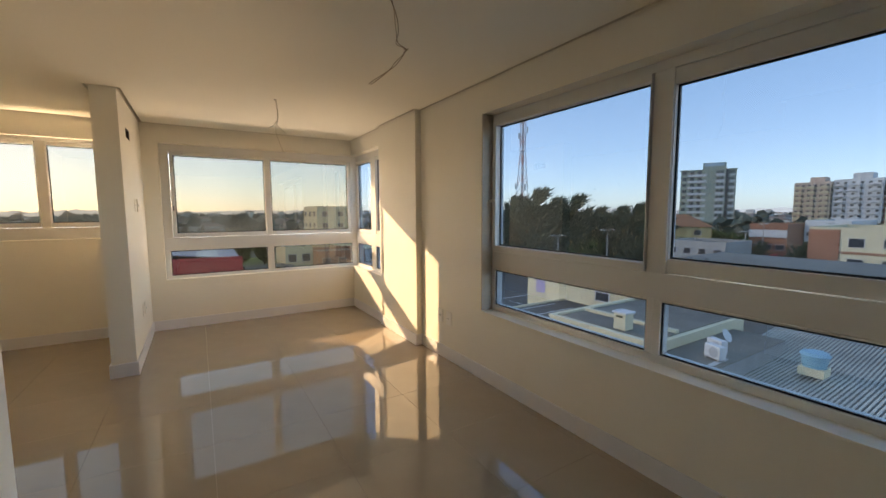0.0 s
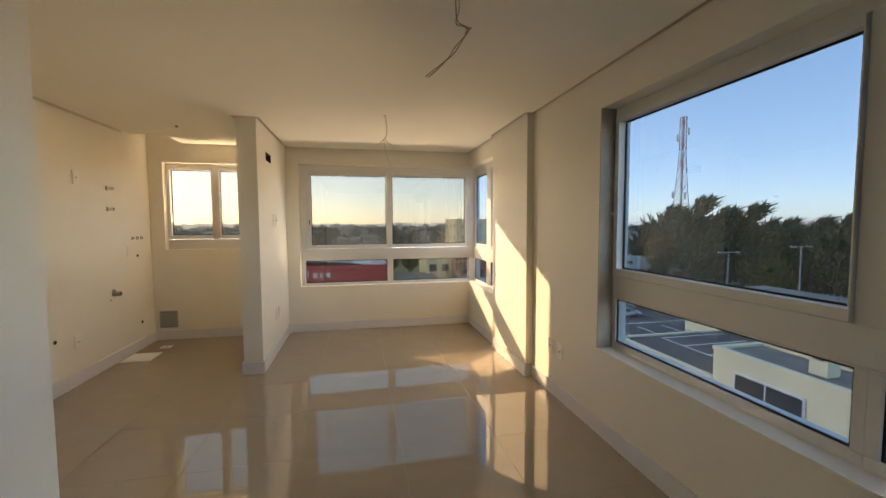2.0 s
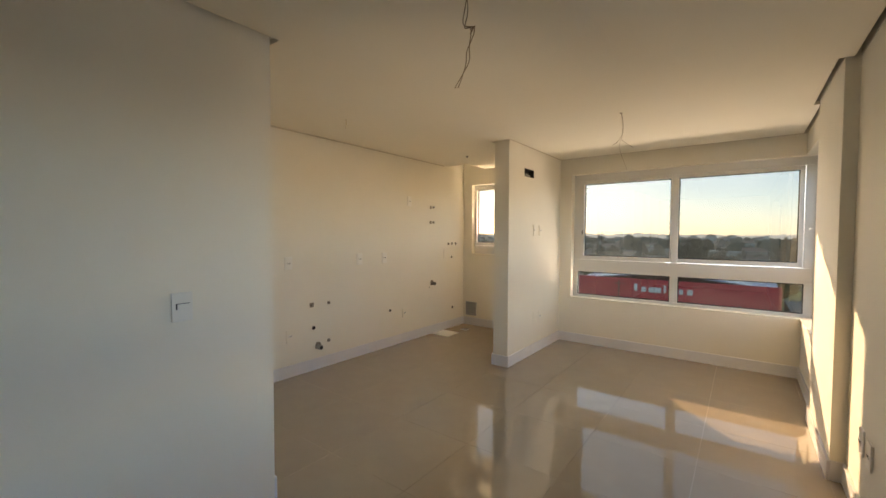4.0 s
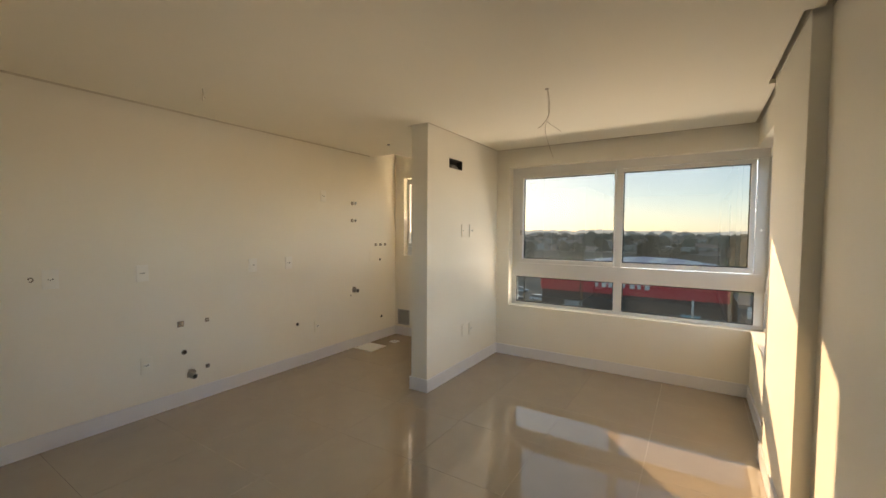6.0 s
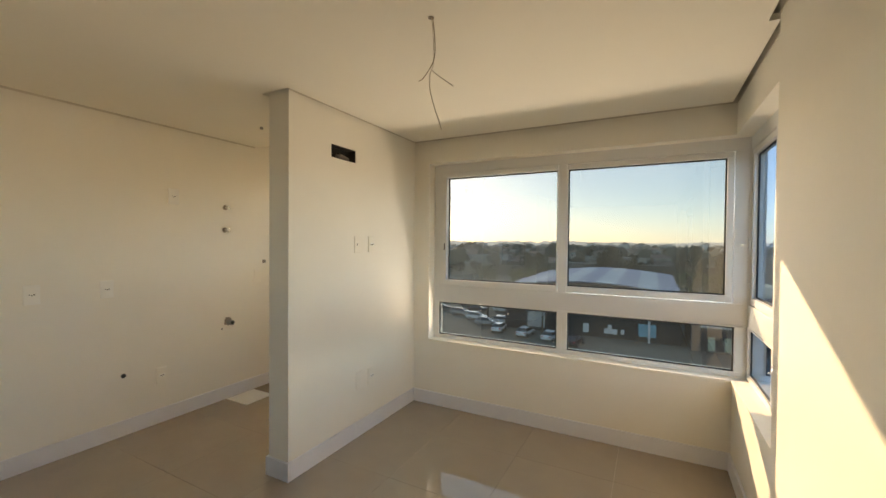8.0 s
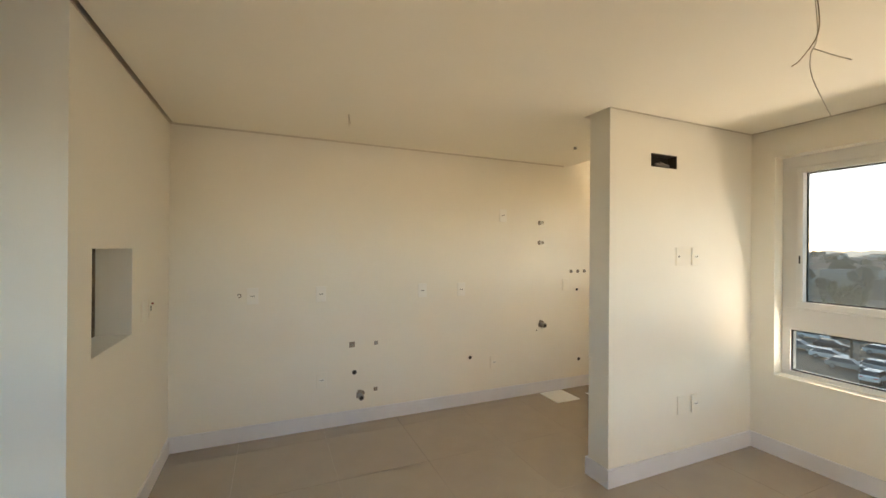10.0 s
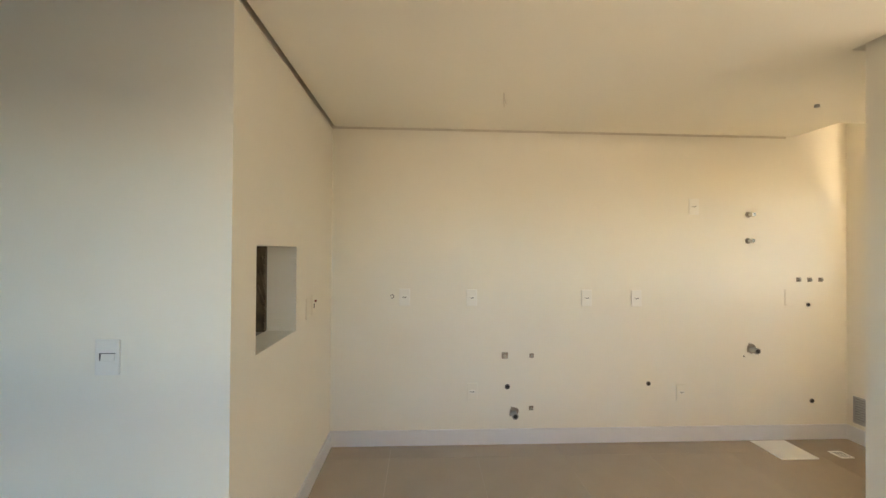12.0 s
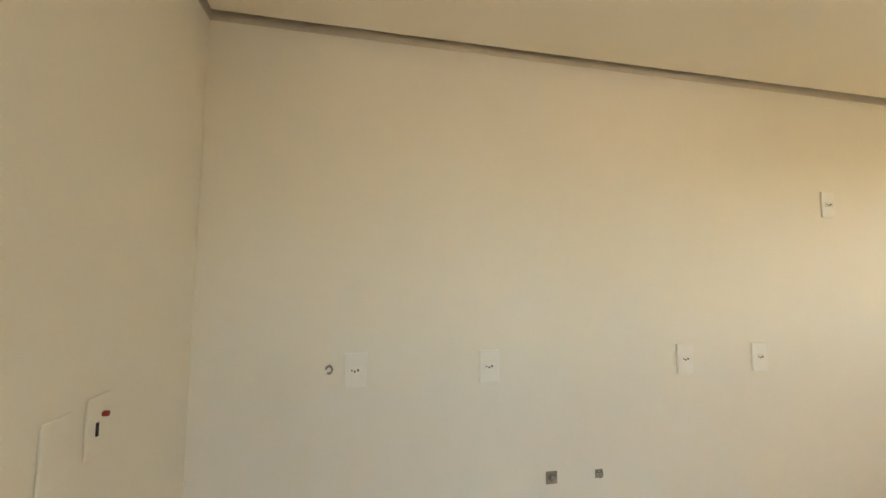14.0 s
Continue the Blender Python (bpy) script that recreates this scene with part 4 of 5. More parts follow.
def slab_block(label, x, y0, y1, top, wallmat, bandmat, house):
    """A ten-storey slab block seen on its west side: thin floor edges, projecting balconies and small windows."""
    ob = building(label, x, x + 24, y0, y1, top, wallmat, faces="WS", floors=10, cols=6, win=(1.3, 1.3), top=house, category="tower block")
    d, fh = y1 - y0, (top - GZ - 1.0) / 10
    edge = mesh_of("floor_band", box((-0.35, -0.35, 0), (24.3, d, 0.55)), bandmat)
    rail = mesh_of("balcony", box((-1.6, 0, 0), (-0.36, d * 0.20, 1.1)), bandmat)
    for k in range(10):
        b = new("floor_band", edge)
        b.parent, b.location = ob, (0, 0, 1.0 + fh * k)
        for u in (0.04, 0.42, 0.76):
            b = new("balcony", rail)
            b.parent, b.location = ob, (0, d * u, 1.0 + fh * k)
    return ob


slab_block("terracotta slab block with cream balconies", 290, 71.0, 86.5, 16.0, PINK, CREAM, 3.5)
slab_block("white slab block with pale balconies", 292, 52.0, 70.6, 16.8, WHITE, WHITE, 4.0)
slab_block("brick red slab block with white balconies", 294, 30.0, 51.6, 16.4, BRICKY, WHITE, 0)

# white showroom and low annex by the yard
sh = thing("showroom", "white showroom with a deep fascia over dark glazing", "shop", pose(44.0, 78.0, GZ))
part("wall", box((0, 0.4, 0), (27.0, 16.0, 6.6)), WHITE, sh)
part("fascia", box((-0.3, 0, 4.4), (27.3, 0.4, 7.2), 0.03), WHITE, sh)
part("roof", box((-0.3, 0.4, 6.6), (27.3, 16.0, 6.9)), mat("sandy_roof", (0.45, 0.38, 0.25), 0.9, grain=0.1), sh)
for k in range(8):
    fr = part("window", box((0.4 + k * 3.3, 0.28, 0.5), (3.4 + k * 3.3, 0.399, 4.3)), WHITE, sh)
    part("pane", box((0.5 + k * 3.3, 0.20, 0.6), (3.3 + k * 3.3, 0.279, 2.4)), DARKWIN, fr)
    part("pane", box((0.5 + k * 3.3, 0.20, 2.5), (3.3 + k * 3.3, 0.279, 4.2)), DARKWIN, fr)
for u, w in ((3.0, 5.0), (17.0, 2.5)):
    part("sign", box((u, -0.06, 5.5), (u + w, -0.001, 6.1)), DARK, sh, "dark sign lettering as a plain bar")
ax = thing("showroom_annex", "low white annex with a brown shutter", "shop", pose(72.0, 76.0, GZ))
part("wall", box((0, 0, 0), (20.0, 10.0, 4.6)), WHITE, ax)
part("roof", box((-0.2, -0.2, 4.6), (20.2, 10.2, 4.8)), ROOFGREY, ax)
for k, mm in enumerate((BRICKY, DARKWIN, DARKWIN, DARKWIN)):
    part("shutter", box((0.8 + k * 4.8, -0.06, 0.4), (4.9 + k * 4.8, -0.001, 3.6)), mm, ax)
wb = thing("white_office", "white two-storey office with a row of windows and a pale roof", "office", pose(30.0, 84.0, GZ))
part("wall", box((0, 0, 0), (15.0, 14.0, 6.2)), WHITE, wb)
part("roof", box((-0.6, -0.6, 6.2), (15.0, 14.6, 6.6)), CREAM, wb)
for k in range(4):
    fr = part("window", box((1.0 + k * 3.4, -0.06, 3.6), (3.4 + k * 3.4, -0.001, 5.2)), WHITE, wb)
    part("pane", box((1.1 + k * 3.4, -0.08, 3.7), (3.3 + k * 3.4, -0.061, 5.1)), DARKWIN, fr)
part("sign_wall", box((2.0, -4.0, 0.0), (17.0, -3.7, 3.2)), mat("dark_green_hoarding", (0.03, 0.045, 0.035), 0.7), wb)
for k in range(5):
    part("sign_letter", box((6.0 + k * 1.3, -4.06, 1.9), (6.95 + k * 1.3, -4.001, 2.75)), WHITE, wb, "pale sign lettering as plain bars")
tm = thing("totem_sign", "green and cream roadside totem sign", "sign", pose(20.6, 33.0, GZ))
part("body", box((-0.75, -0.15, 0), (0.75, 0.15, 5.6), 0.03), CREAM, tm)
part("head", box((-0.78, -0.18, 3.4), (0.78, -0.151, 5.4)), GREENSIGN, tm)
for k in range(5):
    part("price_bar", box((-0.55, -0.165, 2.9 - k * 0.3), (0.55, -0.151, 3.05 - k * 0.3)), GREENSIGN, tm)

# the red store to the north and its yard
st = thing("red_store", "wide red-banded store with dark glazing under a pale metal roof", "store", pose(-21.0, 66.0, GZ))
part("wall", box((0, 0.3, 0), (27.0, 34.0, 7.2)), mat("dark_store_front", (0.035, 0.033, 0.035), 0.4), st)
part("fascia", box((-0.2, 0, 4.9), (27.2, 0.3, 8.0), 0.03), REDSIGN, st, "red sign band")
for k, w in enumerate((0.5, 0.7, 1.1, 0.7, 0.35, 0.7, 0.5, 0.7)):
    part("sign_letter", box((9.0 + k * 1.05, -0.06, 6.0), (9.0 + k * 1.05 + w, -0.001, 7.2 if k in (0, 4) else 6.8), 0.02), WHITESTEEL, st, "white sign lettering as plain bars")
for k in range(9):
    x0, x1 = k * 3.0, k * 3.0 + 3.0
    za, zb = 7.6 + 1.2 * math.sin(math.pi * k / 9), 7.6 + 1.2 * math.sin(math.pi * (k + 1) / 9)
    bm = bmesh.new()
    f = [bm.verts.new(p) for p in ((x0, 0.3, za), (x1, 0.3, zb), (x1, 34.0, zb + 0.5), (x0, 34.0, za + 0.5))]
    g = [bm.verts.new(v.co - Vector((0, 0, 0.15))) for v in f]
    bm.faces.new(f)
    bm.faces.new(g[::-1])
    for a in range(4):
        bm.faces.new((f[a], g[a], g[(a + 1) % 4], f[(a + 1) % 4]))
    part("roof_panel", bm, ROOFPALE if k % 2 else ROOFLILAC, st)
for x0, w, z0, h, mm in ((13.2, 0.9, 0.6, 1.4, WHITESTEEL), (16.4, 1.9, 0.7, 0.8, WHITESTEEL), (16.9, 0.6, 1.5, 0.6, WHITESTEEL), (18.8, 0.5, 0.8, 0.7, WHITESTEEL), (21.3, 2.4, 0.8, 1.9, BLUEP), (4.0, 3.0, 0.6, 2.6, STEEL)):
    part("poster", box((x0, 0.22, z0), (x0 + w, 0.299, z0 + h)), mm, st, "pale poster behind the shop glass")
part("post", box((22.6, -0.3, 0), (22.9, 0.0, 5.0)), WHITESTEEL, st)
kb = thing("corner_shop", "small shop with a white sign over green shelves", "shop", pose(7.0, 64.0, GZ))
part("wall", box((0, 0.2, 0), (8.0, 12.0, 5.2)), mat("dark_grey_render", (0.10, 0.10, 0.10), 0.8), kb)
part("sign_board", box((1.0, 0, 3.4), (7.6, 0.2, 5.0), 0.02), WHITE, kb, "white sign board")
part("shop_window", box((1.2, 0.1, 0.3), (7.4, 0.199, 3.0)), DARKWIN, kb)
for k in range(3):
    part("display_rack", box((2.0 + k * 1.9, 0.02, 0.3), (2.8 + k * 1.9, 0.09, 2.2)), mat("pale_green_rack", (0.45, 0.50, 0.38), 0.7), kb)
tx = bpy.data.curves.new("sign_text", "FONT")
tx.body, tx.size, tx.extrude = "LOT", 1.15, 0.02
to = new("sign_text", tx)
to.parent = kb
to.location, to.rotation_euler = (2.6, -0.03, 3.8), (radians(90), 0, 0)
tx.materials.append(DARK)
tagged(to, "dark capital letters on the sign board")
building("beige concrete block above the roofs", 26, 38, 98, 112, 2.2, CREAM, faces="SW", floors=5, cols=3)
building("orange and white low building", 19, 28, 70, 80, -6.5, BRICKY, faces="S", floors=2, cols=3, win=(1.4, 1.4))
building("yellow and white low building with a balcony", 14, 19, 74, 84, -5.6, CREAM, faces="S", floors=2, cols=2, win=(1.4, 1.4))
wr = thing("warehouse", "long warehouse under a dull brown roof with a pale edge", "warehouse", pose(-60.0, 172.0, GZ))
part("wall", box((0, 0, 0), (105.0, 50.0, 6.2)), ROOFGREY, wr)
part("roof", box((-0.5, -0.5, 6.2), (105.5, 50.5, 6.5)), ROOFGREY, wr)
for k in range(6):
    part("skylight", box((6 + k * 17.0, 18, 6.5), (9 + k * 17.0, 22, 7.0)), WHITE, wr)

# lamp posts and the radio mast


def lamp_post(x, y, h, label="grey street lamp with two arms"):
    ob = thing("street_lamp", label, "street lamp", pose(x, y, GZ), "street lamps")
    part("pole", cyl_bm(bmesh.new(), 0.16, 0.09, h, Matrix.Translation((0, 0, h / 2)), 10), CONC, ob)
    part("arm", box((-1.6, -0.06, h - 0.1), (1.6, 0.06, h + 0.02)), STEEL, ob)
    for s in (-1.7, 1.7):
        part("lamp_head", box((s - 0.45, -0.18, h - 0.14), (s + 0.45, 0.18, h + 0.06), 0.04), STEEL, ob)
    return ob


for x, y, h in ((72, 48, 11), (80, 68, 10), (62, 52, 10), (104, 33, 12), (118, 26, 12), (48, 66, 10), (88, 30, 11)):
    lamp_post(x, y, h)

mast = thing("radio_mast", "red and white lattice radio mast with antenna drums", "radio mast", pose(107, 111.5, GZ))
MH, NB = 50.0, 14


def mast_at(z):
    return 2.6 - 1.9 * min(1.0, z / (MH * 0.75))


for b in range(NB):
    z0, z1 = MH * b / NB, MH * (b + 1) / NB
    bm = bmesh.new()
    r0, r1 = mast_at(z0), mast_at(z1)
    c0 = [Vector((sx * r0, sy * r0, z0)) for sx, sy in ((-1, -1), (1, -1), (1, 1), (-1, 1))]
    c1_ = [Vector((sx * r1, sy * r1, z1)) for sx, sy in ((-1, -1), (1, -1), (1, 1), (-1, 1))]
    for i in range(4):
        j = (i + 1) % 4
        for p, q, r in ((c0[i], c1_[i], 0.14), (c0[i], c1_[j], 0.06), (c0[j], c1_[i], 0.06), (c1_[i], c1_[j], 0.07)):
            d = q - p
            cyl_bm(bm, r, r, d.length, Matrix.Translation((p + q) / 2) @ d.to_track_quat("Z", "Y").to_matrix().to_4x4(), 5)
    part("lattice", bm, REDSTEEL if b % 2 else WHITESTEEL, mast)
part("cable_ladder", box((-0.35, -0.15, 0), (0.35, 0.15, MH)), REDSTEEL, mast)
for z, a in ((24, 0.4), (24.5, 2.2), (25, 4.0), (36, 1.0), (43, 3.0), (45, 5.0)):
    r = mast_at(z) + 1.2
    part("antenna", cyl_bm(bmesh.new(), 0.35, 0.35, 2.2, Matrix.Translation((r * math.cos(a), r * math.sin(a), z)), 8), WHITESTEEL, mast)
    part("antenna_arm", box((min(0, r * math.cos(a)), r * math.sin(a) - 0.08, z - 0.1), (max(0, r * math.cos(a)), r * math.sin(a) + 0.08, z + 0.1)), STEEL, mast)

# ---- trees ----


def plume_tree(seed, h, spread, label, leafmat, plumes=46, category="tree"):
    """A tall tree: a tapered trunk, limbs, and feathery plumes made of many thin leaf blades."""
    rnd = random.Random(seed)
    ob = thing("tree", label, category, group="tall trees")
    bm = bmesh.new()
    cyl_bm(bm, 0.32, 0.08, h * 0.85, Matrix.Translation((0, 0, h * 0.425)), 8)
    crown = bmesh.new()
    for k in range(plumes):
        f = (k + 0.5) / plumes
        z = h * (0.12 + 0.82 * f)
        a = rnd.uniform(0, math.tau)
        reach = spread * (0.30 + 0.80 * math.sin(math.pi * min(1, f * 0.9 + 0.12))) * rnd.uniform(0.45, 1.2)
        base = Vector((0, 0, z - reach * 0.4))
        tip = Vector((reach * math.cos(a) + 0.9, reach * math.sin(a) - 0.7, z + reach * rnd.uniform(0.4, 1.2)))
        d = tip - base
        cyl_bm(bm, 0.07, 0.02, d.length, Matrix.Translation((base + tip) / 2) @ d.to_track_quat("Z", "Y").to_matrix().to_4x4(), 4)
        for q in range(56):
            t = rnd.uniform(0.25, 1.06)
            p = base + d * t + Vector((rnd.gauss(0, 0.20), rnd.gauss(0, 0.20), rnd.gauss(0, 0.18)))
            o = d.normalized() * rnd.uniform(0.3, 1.1) + Vector((rnd.gauss(0.25, 0.45), rnd.gauss(-0.2, 0.45), rnd.gauss(0.25, 0.45)))
            s = o.cross(Vector((rnd.gauss(0, 1), rnd.gauss(0, 1), rnd.gauss(0, 1)))).normalized() * rnd.uniform(0.10, 0.24)
            vs = [crown.verts.new(p - s), crown.verts.new(p + s), crown.verts.new(p + o * 0.6 + s * 0.7), crown.verts.new(p + o)]
            crown.faces.new(vs)
    part("trunk", bm, BARK, ob)
    part("crown", crown, leafmat, ob)
    return ob


protos = [plume_tree(1, 15.5, 3.4, "tall dark feathery pine in the grove", LEAF), plume_tree(2, 14.0, 3.9, "tall dark feathery pine in the grove", LEAF), plume_tree(3, 16.5, 3.0, "tall dark feathery pine in the grove", LEAF)]
rnd = random.Random(11)
spots = []
for i in range(26):
    az = 38.0 + 0.88 * i + rnd.uniform(-0.4, 0.4)
    peak = -0.5 + 1.9 * (az - 38) if az < 41.5 else 6.6 if az < 49.5 else 3.0
    spots.append((radians(az), 108 + rnd.uniform(-10, 16), peak - abs(rnd.gauss(0, 1.3))))
for i, (a, d, peak) in enumerate(spots):
    k = (peak - GZ) / (15.6, 14.2, 16.4)[i % 3]
    m = pose(d * math.sin(a), d * math.cos(a) - 4, GZ - 0.1, 0, 0, rnd.uniform(-25, 25)) @ Matrix.Diagonal((k * 0.95, k * 0.95, k, 1))
    if i < 3:
        protos[i].matrix_basis = m
    else:
        copy_thing(protos[i % 3], m)
low = plume_tree(5, 6.5, 3.2, "small bright green leafy tree", LEAF2, 30)
low.matrix_basis = pose(84, 60, GZ)
for x, y in ((92, 52), (78, 56), (2, 112), (40, 118), (112, 55), (132, 48), (140, 52), (146, 60), (154, 66), (-30, 108), (-22, 112), (9, 116), (16, 118), (-44, 112)):
    copy_thing(low, pose(x, y, GZ, 0, 0, x * 7))
for x, y, h in ((-10.5, 118, 15.2), (-8.6, 121, 14.4), (-6.6, 118, 15.6), (-4.6, 122, 14.6), (-3.0, 119, 13.6), (13.0, 148, 17.2), (10.5, 150, 14.6), (16, 152, 14.2), (22, 160, 14.4), (-30, 130, 12.4), (-36, 136, 12.6), (60, 140, 13.5), (66, 136, 13.5), (150, 90, 13), (160, 100, 13), (178, 84, 13), (186, 90, 13), (99, 36.5, 8.4), (101, 33, 9.2), (103, 29.5, 8.2), (106, 27, 9.0), (98, 40, 7.5), (95, 45, 7.8), (110, 36, 9.6)):
    i = int(x + y) % 3
    k = h / (16.5, 15.2, 17.5)[i]
    copy_thing(protos[i], pose(x, y, GZ - 0.1, 0, 0, x * 3) @ Matrix.Diagonal((max(k, 0.8) * 0.7, max(k, 0.8) * 0.7, k, 1)))
for x, y, k in ((17.6, 23.4, 0.30), (18.8, 22.4, 0.34), (20.2, 23.6, 0.26), (16.4, 24.6, 0.28), (21.6, 25.0, 0.24)):
    copy_thing(low, pose(x, y, GZ - 0.05, 0, 0, x * 40) @ Matrix.Diagonal((k, k, k * 0.9, 1)))
tagged(part("grass", box((4.0, 100.0, GZ), (34.0, 140.0, GZ + 0.03)), LEAF2), "green playing field behind the store", "grass", kind="structure")


# ---- cars ----


def car(label, paint):
    """A small car standing along its own x."""
    ob = thing("car", label, "car", group="parked cars")
    bm = bmesh.new()
    prof = ((-2.1, 0.35), (2.05, 0.35), (2.12, 0.62), (1.95, 0.80), (1.05, 0.93), (-1.95, 0.98), (-2.12, 0.80))
    l = [bm.verts.new((x, -0.84, z)) for x, z in prof]
    r = [bm.verts.new((x, 0.84, z)) for x, z in prof]
    bm.faces.new(l)
    bm.faces.new(r[::-1])
    for i in range(len(prof)):
        j = (i + 1) % len(prof)
        bm.faces.new((l[j], l[i], r[i], r[j]))
    bmesh.ops.recalc_face_normals(bm, faces=bm.faces)
    bmesh.ops.bevel(bm, geom=list(bm.edges), offset=0.06, segments=2, affect="EDGES")
    part("body", bm, paint, ob)
    bm = bmesh.new()
    lo = [bm.verts.new(p) for p in ((1.05, -0.80, 0.92), (1.05, 0.80, 0.92), (-1.85, 0.80, 0.96), (-1.85, -0.80, 0.96))]
    hi = [bm.verts.new(p) for p in ((0.25, -0.64, 1.40), (0.25, 0.64, 1.40), (-1.35, 0.64, 1.43), (-1.35, -0.64, 1.43))]
    for i in range(4):
        j = (i + 1) % 4
        bm.faces.new((lo[i], lo[j], hi[j], hi[i]))
    bm.faces.new(hi[::-1])
    bmesh.ops.recalc_face_normals(bm, faces=bm.faces)
    part("windows", bm, DARKWIN, ob)
    part("roof", box((-1.33, -0.66, 1.40), (0.24, 0.66, 1.46), 0.03), paint, ob)
    for x in (-1.3, 1.3):
        for y in (-0.80, 0.80):
            t = part("wheel", cyl_bm(bmesh.new(), 0.32, 0.32, 0.2, Matrix.Translation((x, y, 0.32)) @ Matrix.Rotation(radians(90), 4, "X"), 16), TYRE, ob)
            part("rim", cyl_bm(bmesh.new(), 0.19, 0.19, 0.21, Matrix.Translation((x, y, 0.32)) @ Matrix.Rotation(radians(90), 4, "X"), 12), STEEL, t)
    for y in (-0.6, 0.6):
        part("headlight", box((2.02, y - 0.16, 0.62), (2.10, y + 0.16, 0.76), 0.02), GLASSY, ob)
        part("tail_light", box((-2.12, y - 0.14, 0.72), (-2.04, y + 0.14, 0.88), 0.02), REDSIGN, ob)
    return ob


GLASSY = mat("lamp_glass", (0.7, 0.7, 0.7), 0.1)
cars = [car("white small car parked in the street", mat("white_car_paint", (0.70, 0.70, 0.70), 0.25)), car("silver small car parked in the street", mat("silver_car_paint", (0.38, 0.39, 0.40), 0.3, metal=0.4)), car("dark small car parked in the street", mat("dark_car_paint", (0.04, 0.04, 0.05), 0.25))]
rnd = random.Random(5)
lots = [(-11.7, 60.8, 80, 0), (-16.0, 61.5, 85, 0), (-20.8, 62.5, 95, 0), (-24.5, 66, 10, 1), (-22.2, 68.5, 5, 0), (-28, 70, 12, 0), (-33, 73, 8, 1), (-31, 78, 15, 2), (-26, 80, 5, 0), (-36, 84, 0, 0), (-39, 76, 20, 2), (-8.0, 59.5, 80, 2), (-34.5, 90, 10, 0), (-44, 88, 10, 1), (24.5, 31.2, 150, 0), (22.5, 27.5, 150, 1), (42.8, 52.0, 5, 0), (36.0, 54.0, 5, 1), (50.0, 58.0, 8, 0), (95, 38, 60, 1), (97, 43, 60, 0), (100, 48, 60, 2), (88, 45, 60, 0), (112, 40, 60, 1), (115, 36, 60, 0)]
seen_kind = set()
for x, y, a, k in lots:
    m = pose(x, y, GZ + 0.02, 0, 0, a)
    if k in seen_kind:
        copy_thing(cars[k], m)
    else:
        cars[k].matrix_basis = m
        seen_kind.add(k)
for k in range(7):
    tagged(part("road_marking", box((36.0 + k * 4.0, 38.0 - k * 0.6, GZ + 0.02), (36.25 + k * 4.0, 46.0, GZ + 0.03)), PAINTW), "white painted parking line", "road marking", "parking lines")
tagged(part("road_marking", box((30.0, 47.6, GZ + 0.02), (62.0, 48.0, GZ + 0.03)), PAINTW), "white painted lane line", "road marking", "parking lines")
fence = thing("guard_rail", "white pipe guard rail along the pavement", "rail", pose(15.6, 23.0, GZ, 0, 0, -38))
for k in range(7):
    part("post", cyl_bm(bmesh.new(), 0.05, 0.05, 1.1, Matrix.Translation((k * 1.6, 0, 0.55)), 8), WHITESTEEL, fence)
for z in (0.35, 0.65, 0.95):
    part("rail", box((-0.1, -0.04, z - 0.05), (9.8, 0.04, z + 0.05), 0.01), WHITESTEEL, fence)
for x, y, h in ((-13.5, 62.5, 8.0), (-25.0, 68.0, 8.5), (-28.4, 103.8, 15.3), (-34.0, 118.0, 13.0)):
    pl = thing("utility_pole", "dark wooden utility pole", "pole", pose(x, y, GZ), "utility poles")
    part("pole", cyl_bm(bmesh.new(), 0.17, 0.11, h, Matrix.Translation((0, 0, h / 2)), 9), BARK, pl)
    part("cross_arm", box((-0.9, -0.06, h - 0.6), (0.9, 0.06, h - 0.45)), BARK, pl)

# ---- far town: too many to count ----
rnd = random.Random(21)
far_w, far_r, far_t = bmesh.new(), bmesh.new(), bmesh.new()


def quick_box(bm, x, y, z, w, d, h):
    v = [bm.verts.new((x + sx * w / 2, y + sy * d / 2, z + sz * h)) for sz in (0, 1) for sx, sy in ((-1, -1), (1, -1), (1, 1), (-1, 1))]
    for f in ((4, 5, 6, 7), (0, 1, 5, 4), (1, 2, 6, 5), (2, 3, 7, 6), (3, 0, 4, 7)):
        bm.faces.new([v[i] for i in f])
    return v


def quick_roof(bm, x, y, z, w, d, h):
    a = [bm.verts.new((x + sx * w / 2, y + sy * d / 2, z)) for sx, sy in ((-1, -1), (1, -1), (1, 1), (-1, 1))]
    r = [bm.verts.new((x - w * 0.25, y, z + h)), bm.verts.new((x + w * 0.25, y, z + h))]
    for f in ((a[0], a[1], r[1], r[0]), (a[2], a[3], r[0], r[1]), (a[1], a[2], r[1]), (a[3], a[0], r[0])):
        bm.faces.new(f)


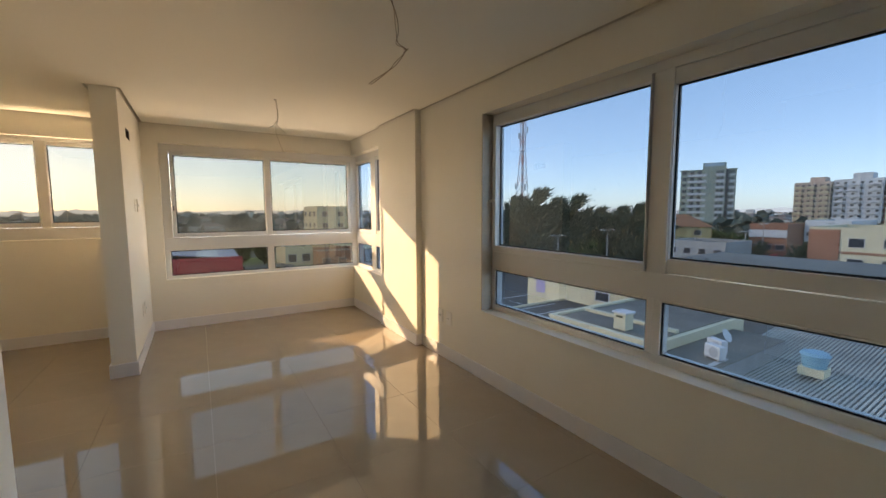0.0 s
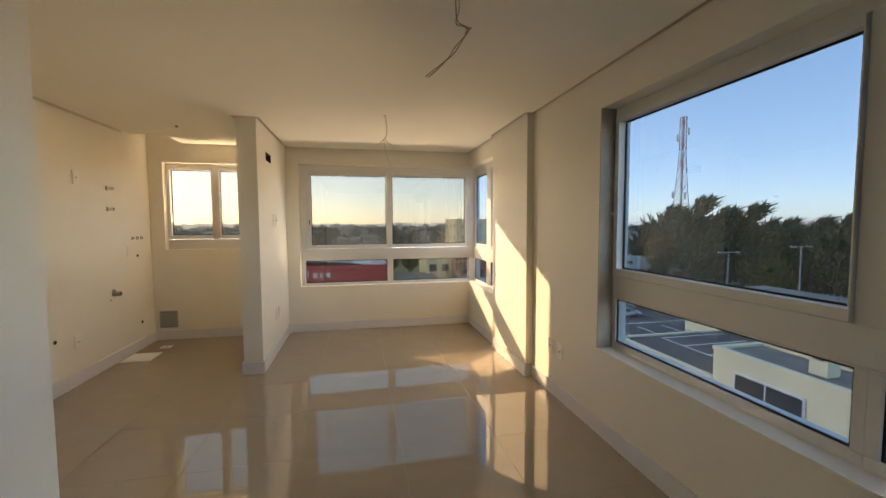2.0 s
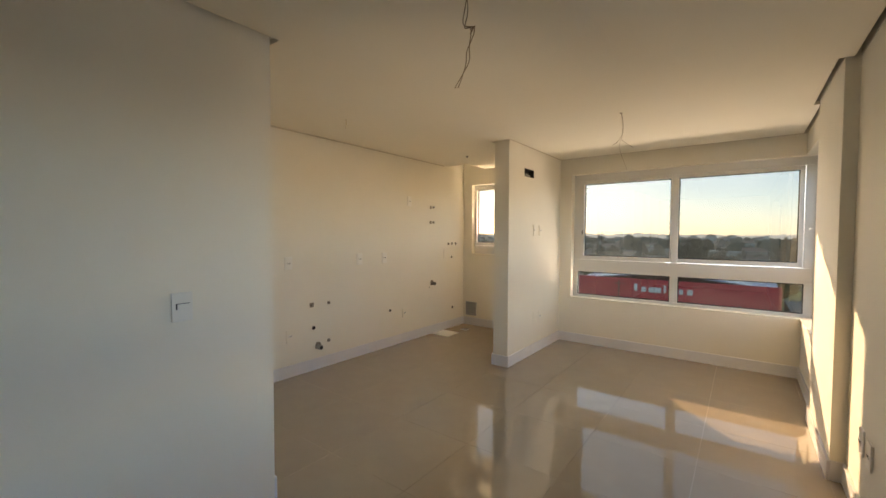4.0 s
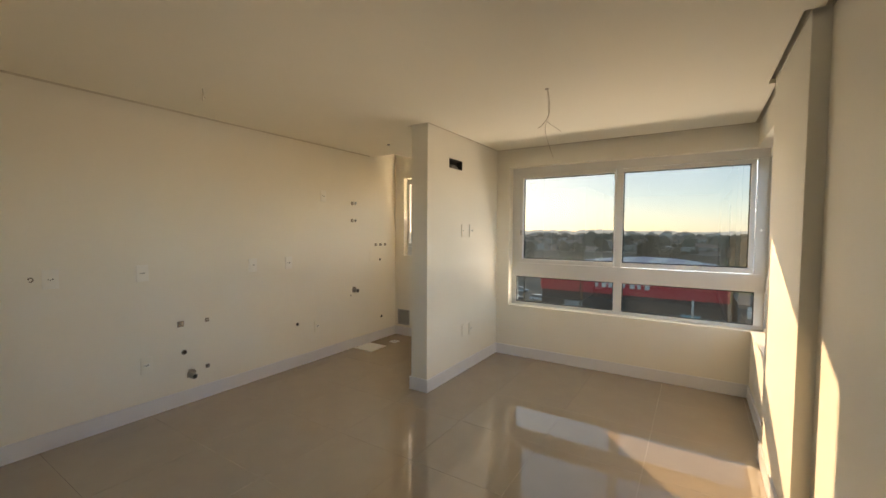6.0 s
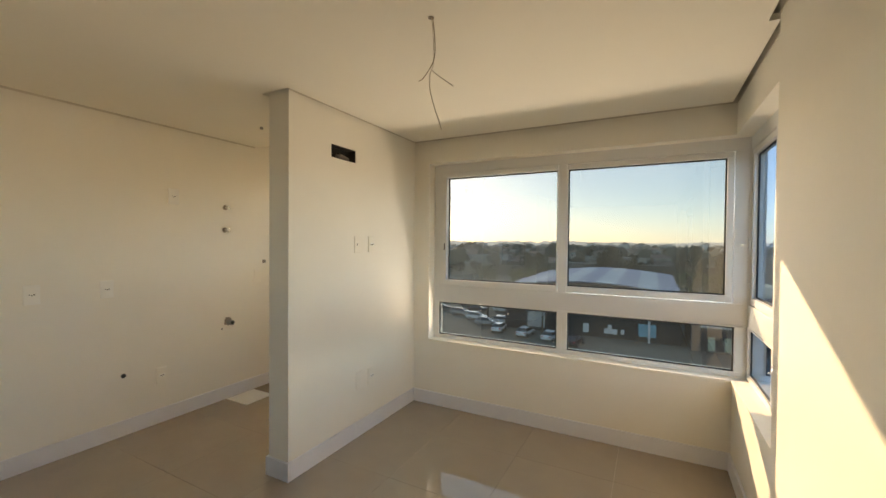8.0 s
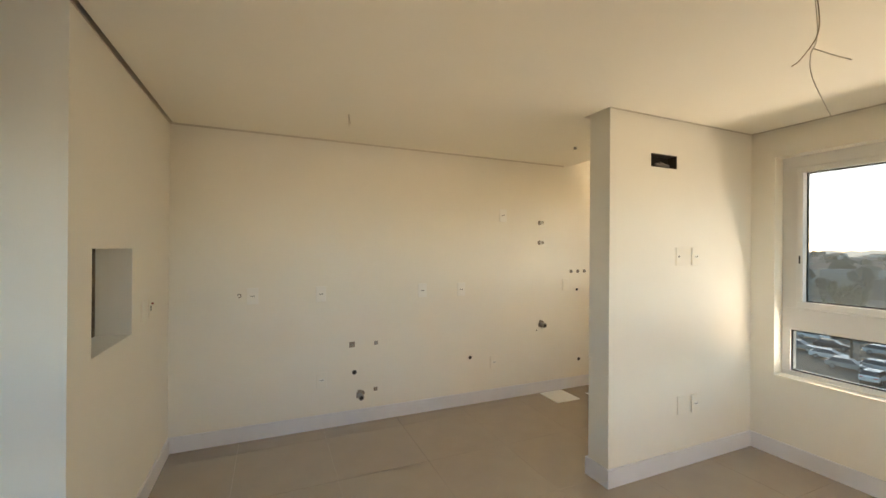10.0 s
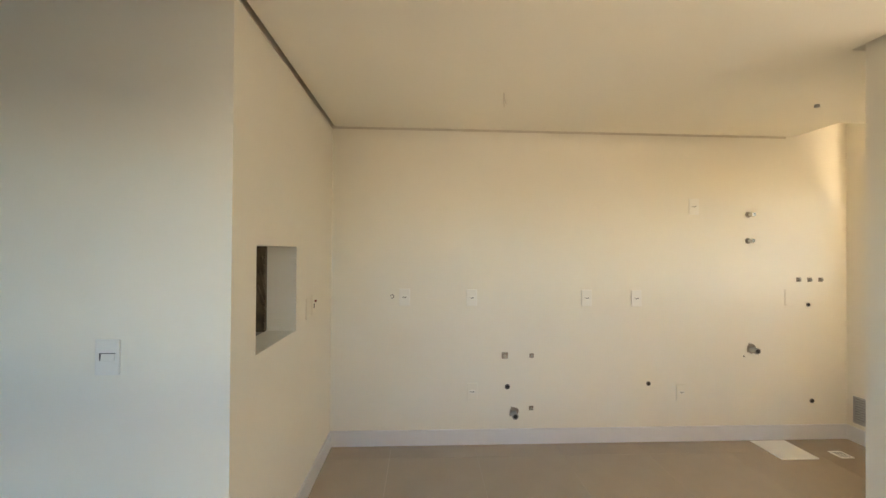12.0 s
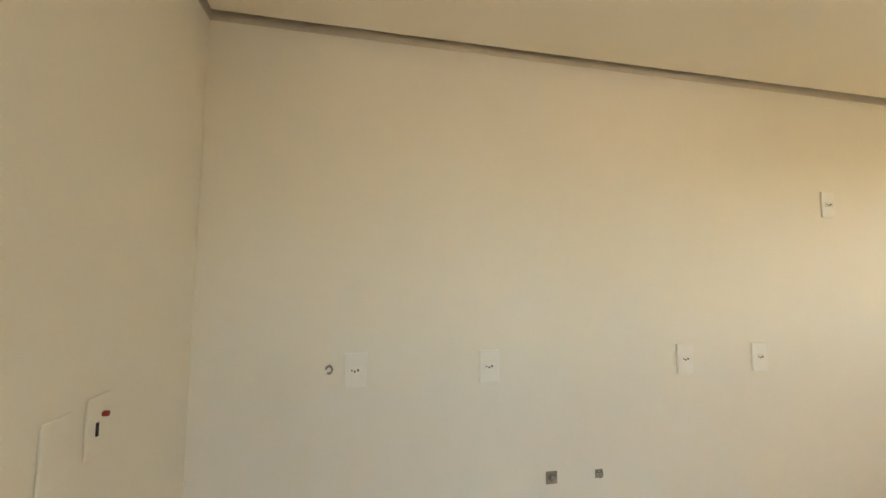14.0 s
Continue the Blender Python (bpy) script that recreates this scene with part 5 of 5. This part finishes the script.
for k in range(1500):
    a = rnd.uniform(-35, 92)
    d = 185 + 1000 * rnd.random() ** 1.5
    x, y = d * math.sin(radians(a)), d * math.cos(radians(a))
    if d < 360 and 60 < a < 90:
        continue
    w, dd, h = rnd.uniform(7, 18), rnd.uniform(7, 14), rnd.choice((3.5, 4, 6.5, 7, 9)) * (1.0 if d < 600 else rnd.choice((1, 1, 1.6)))
    quick_box(far_w, x, y, GZ, w, dd, h)
    if rnd.random() < 0.75:
        quick_roof(far_r, x, y, GZ + h, w + 0.8, dd + 0.8, rnd.uniform(1.2, 2.4))
for k in range(2600):
    a = rnd.uniform(-35, 92)
    d = 175 + 1100 * rnd.random() ** 1.4
    x, y = d * math.sin(radians(a)), d * math.cos(radians(a))
    h = rnd.uniform(4, 11) * (1.25 if rnd.random() < 0.15 else 1)
    r = h * rnd.uniform(0.3, 0.6)
    for q in range(7):
        p = Vector((x + rnd.gauss(0, r * 0.5), y + rnd.gauss(0, r * 0.5), GZ + h * rnd.uniform(0.35, 0.85)))
        n = Vector((rnd.gauss(0, 1), rnd.gauss(0, 1), rnd.gauss(0, 1))).normalized()
        u = n.orthogonal().normalized() * r * rnd.uniform(0.5, 0.9)
        v = n.cross(u) * rnd.uniform(0.7, 1.1)
        far_t.faces.new([far_t.verts.new(p + c) for c in (u, 0.6 * u + 0.7 * v, -0.4 * u + 0.9 * v, -u, -0.5 * u - 0.8 * v, 0.5 * u - 0.9 * v)])
# haze of the far distance is put into these paler base colours
tagged(part("distant_houses", far_w, mat("hazy_house_walls", (0.62, 0.59, 0.54), 0.9, grain=0.3, scale=0.03)), "hazy pale walls of countless distant houses", "houses", kind="stuff")
tagged(part("distant_roofs", far_r, mat("hazy_clay_roofs", (0.33, 0.20, 0.15), 0.9, grain=0.35, scale=0.03)), "hazy clay roofs of countless distant houses", "roofs", kind="stuff")
tagged(part("distant_trees", far_t, mat("hazy_foliage", (0.11, 0.12, 0.085), 0.9, grain=0.3, scale=0.05)), "hazy dark green trees across the distant town", "trees", kind="stuff")

# low backdrop rise added along the horizon; its glow stands in for distant haze
bm = bmesh.new()
prev = None
for k in range(320):
    a = radians(-45 + k * 0.5)
    x, y = 1700 * math.sin(a), 1700 * math.cos(a)
    z = 1.0 + 7.0 * abs(math.sin(k * 0.071) * math.sin(k * 0.19 + 1)) + 5.0 * rnd.random() ** 2
    cur = (bm.verts.new((x, y, GZ)), bm.verts.new((x, y, z)))
    if prev:
        bm.faces.new((prev[0], cur[0], cur[1], prev[1]))
    prev = cur
HAZE_GLOW = bpy.data.materials.new("glowing_haze")
HAZE_GLOW.use_nodes = True
hb = HAZE_GLOW.node_tree.nodes["Principled BSDF"]
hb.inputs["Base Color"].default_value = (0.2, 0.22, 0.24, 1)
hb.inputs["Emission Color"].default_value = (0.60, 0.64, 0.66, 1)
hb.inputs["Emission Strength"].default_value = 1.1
struct("backdrop", bm, HAZE_GLOW, "pale backdrop along the far horizon, glowing in place of haze", "backdrop")
